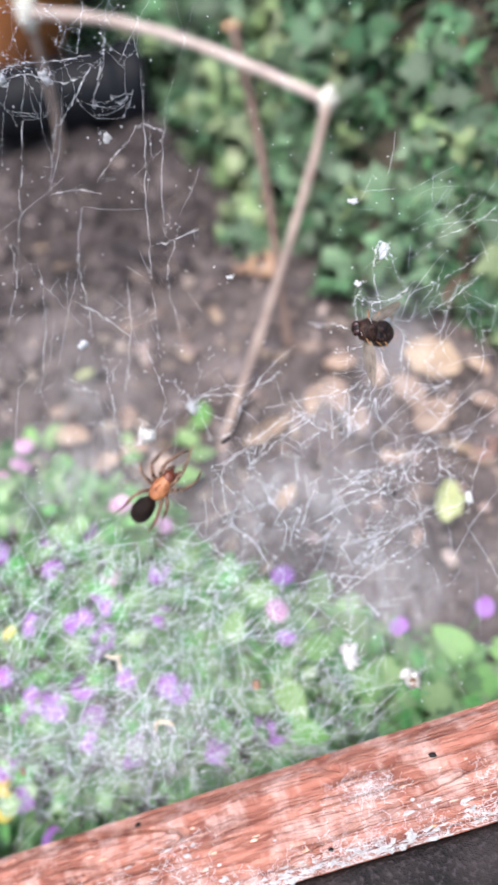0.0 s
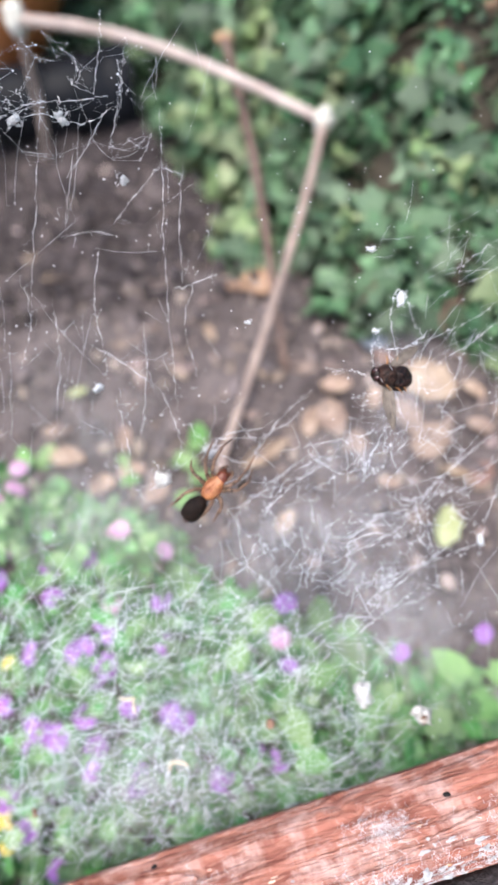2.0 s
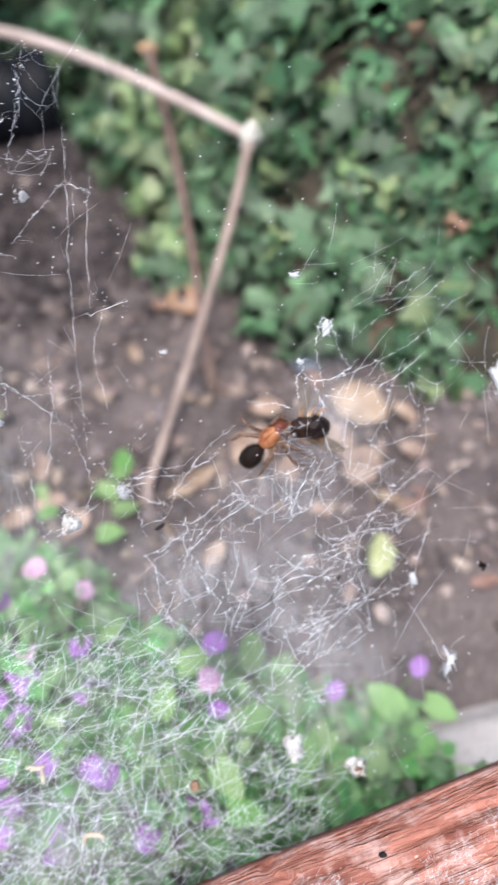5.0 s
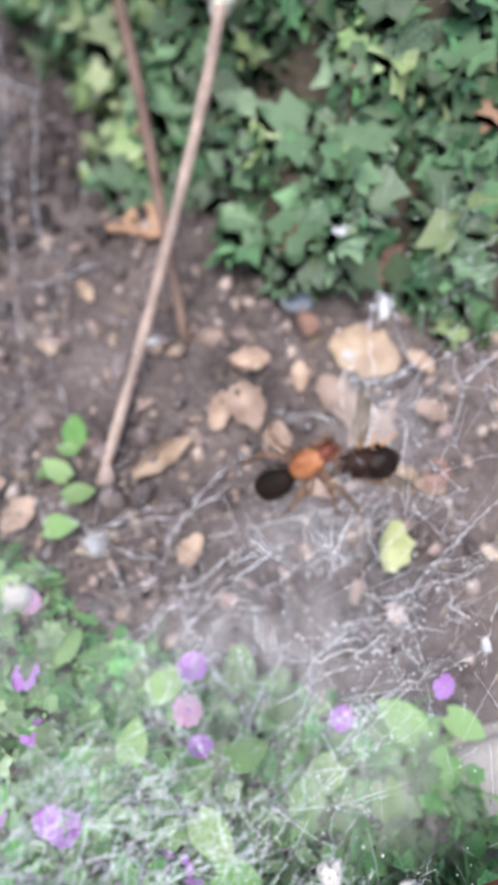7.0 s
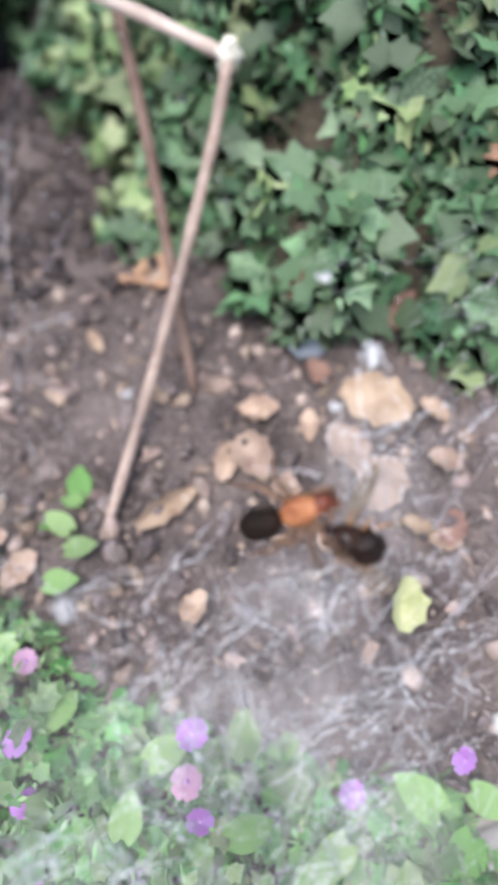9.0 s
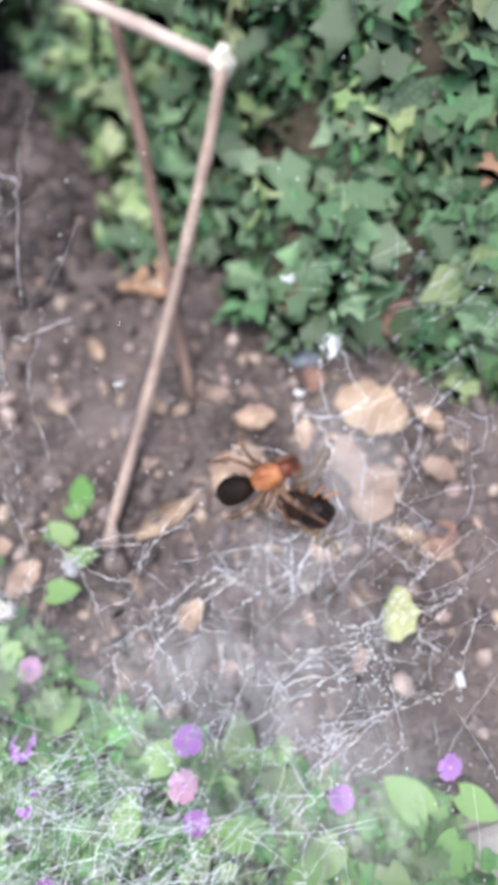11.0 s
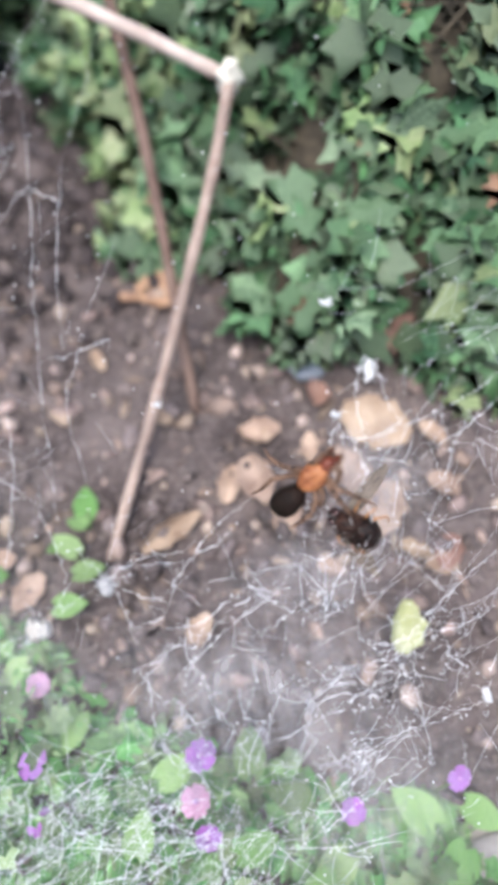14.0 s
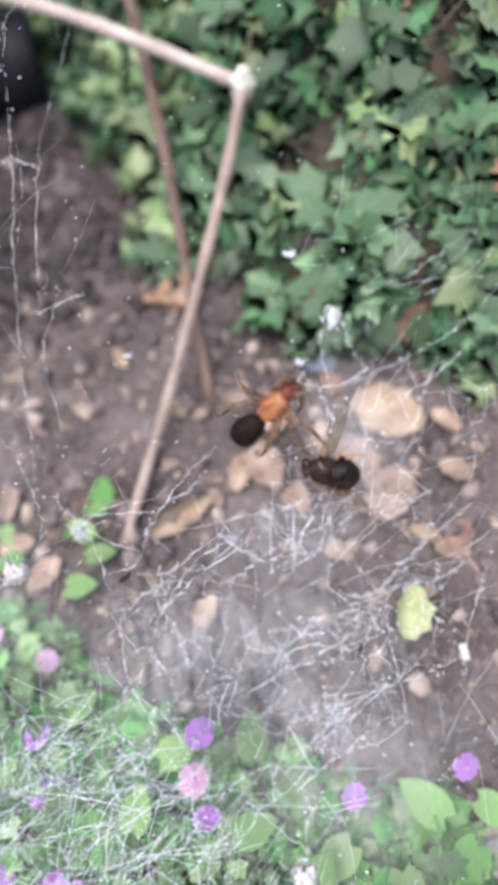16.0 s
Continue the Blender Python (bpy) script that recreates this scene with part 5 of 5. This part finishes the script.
def build_spider():
    """Head along +y, back along +z, waist at the origin."""
    ob = thing("spider", Matrix.Translation(web(-48, 9, 5)), "spider with orange-brown front body and dark velvety abdomen", "spider")
    bm = blob(0.0033, 0.0054, 0.003, 0.1, 1, 26, 18, 3.0)
    for v in bm.verts:
        f_ = v.co.y / 0.0054
        v.co.x *= 1 - 0.34 * sstep(0.1, 1.0, f_) + 0.1 * sstep(-0.2, -0.8, f_)
        v.co.z += 0.0009 * sstep(0.0, 0.9, f_)
        if v.co.z > 0:
            v.co.z -= 0.0008 * math.exp(-((v.co.x / 0.0005) ** 2 + ((v.co.y + 0.0009) / 0.0013) ** 2))
            an = math.atan2(v.co.x, v.co.y + 0.0009)
            v.co.z -= 0.00022 * (0.5 + 0.5 * math.cos(an * 8)) * sstep(0.0006, 0.0018, math.hypot(v.co.x, v.co.y + 0.0009))
    part("front_body", bm, M_CARAPACE, ob, "glossy orange-brown front body").matrix_basis = pose(0, 0.005, 0.0004)
    part("head_lobe", blob(0.0023, 0.0024, 0.0023, 0.2, 12, 18, 12, 3.0), M_JAW, ob, "dark reddish-brown head").matrix_basis = pose(0, 0.0098, 0.0008, -8)
    at_ = pose(-0.0002, -0.0052, 0.0006, 8, 0, -3)
    bm = blob(0.0037, 0.0055, 0.0036, 0.1, 2, 28, 20, 1.8)
    for v in bm.verts:
        v.co.x *= 1 - 0.16 * v.co.y / 0.0052
        v.co.z += 0.0005 * math.cos(v.co.y / 0.0052 * 1.5)
    part("abdomen", bm, M_ABDOMEN, ob, "blackish-brown velvety oval abdomen").matrix_basis = at_
    part("hairs", bristles(520, at_, (0.0037, 0.0055, 0.0037), 0.0006, 3), M_ABDOMEN, ob, "fine dark hairs", kind="stuff")
    part("waist", bent([(0, -1.0, 0.4), (0, 0.2, 0.4), (0, 1.2, 0.4)], 0.8, 1.0), M_CARAPACE, ob)
    for s in (-1, 1):
        part("jaw", blob(0.0009, 0.0011, 0.0019, 0.1, s + 2, 12, 9), M_JAW, ob, "dark brown jaw").matrix_basis = pose(0.0011 * s, 0.0114, -0.0012, 24)
        part("palp", bent([(1.3 * s, 9.0, -0.6), (2.3 * s, 10.8, 0.6), (2.0 * s, 12.6, -0.6), (1.2 * s, 13.4, -1.8)], 0.42, 0.5), M_LEG, ob)
        for k in range(3):
            part("eye", blob(0.00028, 0.00028, 0.00028, 0, 0, 8, 6), M_JAW, ob, "tiny black eye").matrix_basis = pose((0.0004 + 0.0005 * k) * s, 0.0113 - 0.0004 * k, 0.0025 - 0.0001 * k)
        part("spinneret", bent([(0.5 * s, -10.4, -0.6), (0.7 * s, -11.6, -1.1)], 0.38, 0.18), M_JAW, ob)
    # places of hip, thigh top, knee, ankle and tip, in millimetres
    legs = {
        ("right", 1): [(1.9, 6.6, -0.6), (3.8, 9.6, 2.6), (4.6, 13.5, 2.8), (3.6, 19, 0.6), (2.2, 24, -1)],
        ("left", 1): [(-1.9, 6.6, -0.6), (-3.4, 9.4, 2.4), (-4.4, 13, 3.0), (-3.6, 18.5, 1.0), (-1.6, 22.5, -1)],
        ("right", 2): [(2.6, 5.4, -0.8), (5.4, 7.2, 2.6), (8.6, 9, 2.6), (10.6, 13.6, 0.4), (9.6, 18, -1.5)],
        ("left", 2): [(-2.6, 5.4, -0.8), (-5.0, 7.4, 2.6), (-7.4, 10, 3), (-8.4, 14.6, 0.8), (-8.2, 18.5, -1.5)],
        ("right", 3): [(2.8, 3.6, -0.9), (5.0, 3.4, 1.8), (6.8, 1.8, 1.6), (7.6, -1.8, -1), (8.4, -4.6, -2.4)],
        ("left", 3): [(-2.8, 3.6, -0.9), (-5.4, 4.2, 1.8), (-8.2, 4.4, 1.8), (-11, 5.4, -0.4), (-12.6, 7.4, -2.4)],
        ("right", 4): [(2.2, 2.0, -0.9), (4.4, 0, 1.2), (5.8, -4, 1), (5.6, -9, -1.4), (5.0, -12.5, -3)],
        ("left", 4): [(-2.2, 2.0, -0.9), (-4.4, 0, 1.4), (-6.2, -4, 1.4), (-7.6, -9.4, -1), (-9.6, -13.5, -3)],
    }
    moving = {}
    for (side, k), pts in legs.items():
        root = Vector(pts[0]) * 0.001
        knee = (Vector(pts[2]) - Vector(pts[0])) * 0.001
        rel = [Vector(p) - Vector(pts[0]) for p in pts]
        low = [Vector(p) - Vector(pts[2]) for p in pts]
        femur = part("leg", joined([limb(rel[0], rel[1], 0.62, 0.86, 0.66), limb(rel[1], rel[2], 0.66, 0.74, 0.5)]), M_LEG, ob)
        femur.matrix_basis = Matrix.Translation(root)
        shin = part("shin", joined([limb(low[2], low[3], 0.6, 0.66, 0.46), limb(low[3], low[4], 0.44, 0.36, 0.2)]), M_LEG, femur)
        shin.matrix_basis = Matrix.Translation(knee)
        hairs = []
        rng = random.Random(k + (9 if side == "left" else 0))
        for _ in range(36):
            p = (rel[0].lerp(rel[1], rng.random()) if rng.random() < 0.5 else rel[1].lerp(rel[2], rng.random())) * 0.001
            d = Vector((rng.gauss(0, 1), rng.gauss(0, 1), rng.gauss(0, 1))).normalized()
            hairs.append(tube([p + d * 0.0003, p + d * 0.0013], [0.00005, 0.00002], 3, False))
        part("hair", joined(hairs), M_VEIN, femur, "short dark leg hairs", kind="stuff")
        moving[(side, k)] = (femur, root, shin, knee)
    grow(ob, 1.08)
    return ob, {key: (leg_, root_ * 1.08, shin_, knee_ * 1.08) for key, (leg_, root_, shin_, knee_) in moving.items()}


def build_fly():
    """Head along +y, back along +z."""
    ob = thing("fly", Matrix.Translation(web(36, -55, 4)), "dead blackish fly with a drooping smoky wing caught in silk", "fly")
    back = pose(0, -0.0026, 0, 8)
    bm = blob(0.0047, 0.0052, 0.0046, 0.16, 4, 30, 20, 1.8)
    for v in bm.verts:
        v.co *= 1 + 0.018 * math.sin(v.co.y * 3600) * (v.co.z > -0.002)
    part("abdomen", bm, M_FLY, ob, "glossy blackish abdomen").matrix_basis = back
    front = pose(0, 0.0026, 0.0002)
    part("thorax", blob(0.004, 0.0042, 0.0039, 0.18, 5, 26, 18, 2.0), M_FLY_HAIRY, ob, "dark brown bristly thorax").matrix_basis = front
    part("bristle", joined([bristles(70, back, (0.0045, 0.005, 0.0043), 0.001, 5), bristles(90, front, (0.004, 0.0042, 0.0039), 0.0012, 6)]), M_VEIN, ob, "stiff dark bristles", kind="stuff")
    # dust and shreds of silk stuck on the back
    rng = random.Random(15)
    dust = []
    for _ in range(2):
        e = Vector((rng.gauss(0, 0.6), rng.gauss(0, 0.6), rng.uniform(0.1, 1))).normalized()
        p = front @ Vector((e.x * 0.0037, e.y * 0.0041, e.z * 0.0037))
        dust.append(tube([p, p + Vector((rng.gauss(0, 1), rng.gauss(0, 1), rng.gauss(0.3, 0.5))) * 0.0011], rng.uniform(0.00005, 0.00016), 4))
    part("silk_shred", joined(dust), M_FELT, ob, "pale shreds of silk on the back", kind="stuff")
    wings = []
    head = part("head", blob(0.0023, 0.0017, 0.0023, 0.2, 6, 16, 12, 3.0), M_FLY, ob)
    head.matrix_basis = pose(0, 0.0067, -0.0004, 0, 0, 12)
    for s in (-1, 1):
        part("eye", blob(0.0014, 0.0014, 0.0018, 0.06, 7, 14, 10), M_FLY_EYE, head, "dark maroon compound eye").matrix_basis = pose(0.0013 * s, 0.0003, 0.0003)
        wing = []
        nu, nv = 12, 6
        for i in range(nu):
            u = i / (nu - 1)
            half = 2.3 * math.sin(math.pi * (0.12 + 0.82 * u)) ** 0.8
            for j in range(nv):
                v = 2 * j / (nv - 1) - 1
                wing.append(Vector((v * half + 1.2 * u, -17.5 * u, 0.8 * math.sin(u * 5 + v * 1.3) + 0.4 * v * v)) * 0.001)
        faces = [(i * nv + j, i * nv + j + 1, (i + 1) * nv + j + 1, (i + 1) * nv + j) for i in range(nu - 1) for j in range(nv - 1)]
        w = part("wing", (wing, faces), M_WING, ob, "thin smoky see-through wing")
        wings.append((w, s))
        veins = [bent([(c, 0, 0.3), (c * 1.5 + 0.4, -6, 0.6), (c * 1.7 + 1.0, -14, 0.2)], 0.12, 0.06, 4) for c in (-0.8, -0.1, 0.6)]
        part("vein", joined(veins), M_VEIN, w, "dark wing veins")
        for k, y in enumerate((2.2, -0.6, -2.4)):
            bend = rng.uniform(-0.8, 0.8)
            reach = 1.0 if s > 0 else 0.72
            part("leg", bent([(1.9 * s, y, -0.6), (4.8 * s * reach, y + 1.4 - 1.1 * k, 1.6 + bend), (7.0 * s * reach, y + 0.6 - 1.9 * k + bend, 1.4), (6.6 * s * reach + 2 * bend, y - 2.2 - 1.5 * k + 2 * bend, -0.8)], 0.46, 0.16, 6),
                 M_FLY_BAND, ob, "thin amber-brown leg")
    grow(ob, 1.04)
    return ob, wings


spider, spider_legs = build_spider()
fly, fly_wings = build_fly()


def web_pose(a, b, c, heading, tip=0.0, lean=0.0):
    """A pose on the sheet: heading in degrees, turning from across to down; tip lifts the head, lean rolls the back."""
    an = radians(heading)
    f = (WEB_A * math.cos(an) + WEB_B * math.sin(an)).normalized()
    x = f.cross(WEB_N).normalized()
    m = Matrix((x, f, x.cross(f))).transposed().to_4x4()
    m.translation = WEB_C + (WEB_A * a + WEB_B * b + WEB_N * (c + sheet_bow(a, b))) * 0.001
    return m @ pose(0, 0, 0, tip, lean, 0)


def sheet_shift(x, y, z, rx, ry, rz):
    """A shift of the whole sheet, turned about its middle."""
    return Matrix.Translation(WEB_C) @ pose(x, y, z, rx, ry, rz) @ Matrix.Translation(-WEB_C)


def motions():
    # the sheet and all that hangs in it is pulled about while the spider wraps the fly
    rest = Matrix.Identity(4)
    tug = sheet_shift(0.0103, -0.0043, -0.0039, -5.44, 5.15, 0.99)
    slack = sheet_shift(0.0146, 0.0179, -0.0098, -7.61, 0.73, -2.09)
    for ob in WEB_THINGS:
        home = ob.matrix_world.copy()
        walk(ob, [(t, m @ home) for t, m in ((0, rest), (5.0, rest), (7.2, tug), (9.3, tug), (11.2, slack), (16, slack))])
    run = [(0, -47.6, 9.7, 8.0, -61), (0.5, -46.4, 10.9, 8.0, -56), (1, -45.7, 7.2, 8.0, -49), (1.5, -34.3, -9.4, 8.0, -57),
           (2, -34.1, -8.2, 8.0, -59), (2.5, -34.0, -7.6, 8.0, -53), (3, -33.6, -10.0, 8.0, -53), (3.5, -28.1, -16.1, 8.0, -56),
           (4, -25.3, -17.0, 8.0, -50), (4.3, -5.3, -15.2, -3.0, -38), (4.5, 28.3, -33.5, -10.0, -55), (4.7, 29.3, -41.1, -10.0, -35),
           (4.9, 19.7, -39.5, -10.0, -41), (5, 18.2, -40.5, -10.0, -46), (5.2, 15.8, -45.0, -10.0, -32), (7.3, 29.8, -36.2, -5.9, -35),
           (7.5, 29.3, -37.0, -5.9, -34), (8, 30.0, -38.8, -6.3, -32), (8.5, 30.4, -37.8, -5.7, -23), (9, 30.4, -40.3, -6.4, -20),
           (11.5, 32.2, -56.8, -25.1, -26), (12, 32.5, -56.4, -25.2, -33), (12.5, 32.7, -58.0, -25.3, -44), (13, 33.3, -59.3, -25.4, -44),
           (13.5, 34.8, -60.7, -25.7, -41), (14, 35.5, -59.9, -25.7, -46), (14.5, 34.6, -61.1, -25.8, -44), (15, 33.5, -62.9, -25.8, -41),
           (15.5, 34.3, -64.1, -25.9, -36), (16, 34.0, -65.1, -25.9, -38)]
    walk(spider, [(t, web_pose(a, b, c, h + (9 if t < 4.2 else 0), 0 if t < 4.4 else 24, -12)) for t, a, b, c, h in run])
    fly_run = [(0, 35.5, -53.7, 7.0, 182, 24), (0.5, 35.0, -52.8, 7.0, 182, 24), (1, 35.9, -54.3, 7.0, 183, 24), (1.5, 35.5, -52.8, 7.0, 182, 24),
           (2, 35.9, -54.7, 7.0, 181, 24), (2.5, 36.2, -54.5, 7.0, 182, 24), (3, 36.3, -54.1, 7.0, 182, 24), (3.5, 35.8, -53.4, 7.0, 183, 24),
           (4, 35.7, -53.9, 7.0, 182, 24), (4.3, 37.9, -60.8, -4.0, 190, 20), (4.5, 45.9, -55.6, -11.0, 200, 20), (4.7, 44.8, -52.1, -11.0, 190, 5),
           (4.9, 36.4, -50.7, -11.0, 185, 5), (5, 36.2, -47.2, -11.0, 180, 5), (5.2, 37.2, -48.4, -11.0, 180, 5), (7.3, 50.7, -36.4, -9.0, 180, 5),
           (7.5, 50.5, -36.5, -8.9, 178, 5), (8, 49.2, -36.4, -8.9, 182, 5), (8.5, 47.0, -32.6, -7.6, 198, 5), (9, 48.3, -31.8, -8.1, 200, 5),
           (11.5, 45.5, -48.9, -24.8, 205, 5), (12, 47.5, -45.9, -24.5, 198, 5), (12.5, 48.6, -46.2, -24.4, 200, 5), (13, 49.8, -47.0, -24.5, 200, 5),
           (13.5, 51.5, -47.6, -24.6, 200, 5), (14, 50.5, -46.9, -24.7, 212, 5), (14.5, 49.0, -48.6, -24.9, 212, 5), (15, 50.7, -51.2, -24.9, 200, 5),
           (15.5, 48.9, -54.1, -25.3, 205, 5), (16, 52.7, -48.3, -24.3, 195, 5)]
    walk(fly, [(t, web_pose(a, b, c, h, tip, tip * 0.7)) for t, a, b, c, h, tip in fly_run])
    # the hanging wing folds back when the spider seizes the fly
    for w, s in fly_wings:
        fold = [(t, (-86 if s < 0 else 40) if t < 4.4 else (-20 if s < 0 else 78)) for t, *_ in fly_run]
        walk(w, [(t, pose(0.0024 * s, 0.002, (0.0026 - 0.004 * (s < 0)) if t < 4.4 else -0.0034, 0, 0, rz) @ pose(0, 0, 0, -10 if s < 0 else 6, 30 * s, 0)) for t, rz in fold])
    # the legs feel about, then reach round the prey
    rng = random.Random(9)
    grip = {("right", 1): (-58, -44), ("right", 2): (-46, -40), ("left", 1): (-66, -74), ("left", 2): (-38, -60),
            ("right", 3): (-12, -10), ("left", 3): (22, 10), ("right", 4): (2, 0), ("left", 4): (-14, 20)}
    for (side, k), (leg, root, shin, knee) in spider_legs.items():
        s = 1 if side == "right" else -1
        rows, low = [], []
        for t, *_ in run:
            held = t > 4.4
            turn, curl = grip[(side, k)] if held else (10 * s if k == 2 else 0, 0)
            sway = 4 if held else 7
            rows.append((t, Matrix.Translation(root) @ pose(0, 0, 0, rng.gauss(0, 4) - (14 if held and k <= 2 else 0), rng.gauss(0, 4), turn + rng.gauss(0, sway))))
            low.append((t, Matrix.Translation(knee) @ pose(0, 0, 0, rng.gauss(0, 5) - (12 if held and k <= 2 else 0), rng.gauss(0, 5), curl + rng.gauss(0, sway))))
        walk(leg, rows)
        walk(shin, low)


motions()
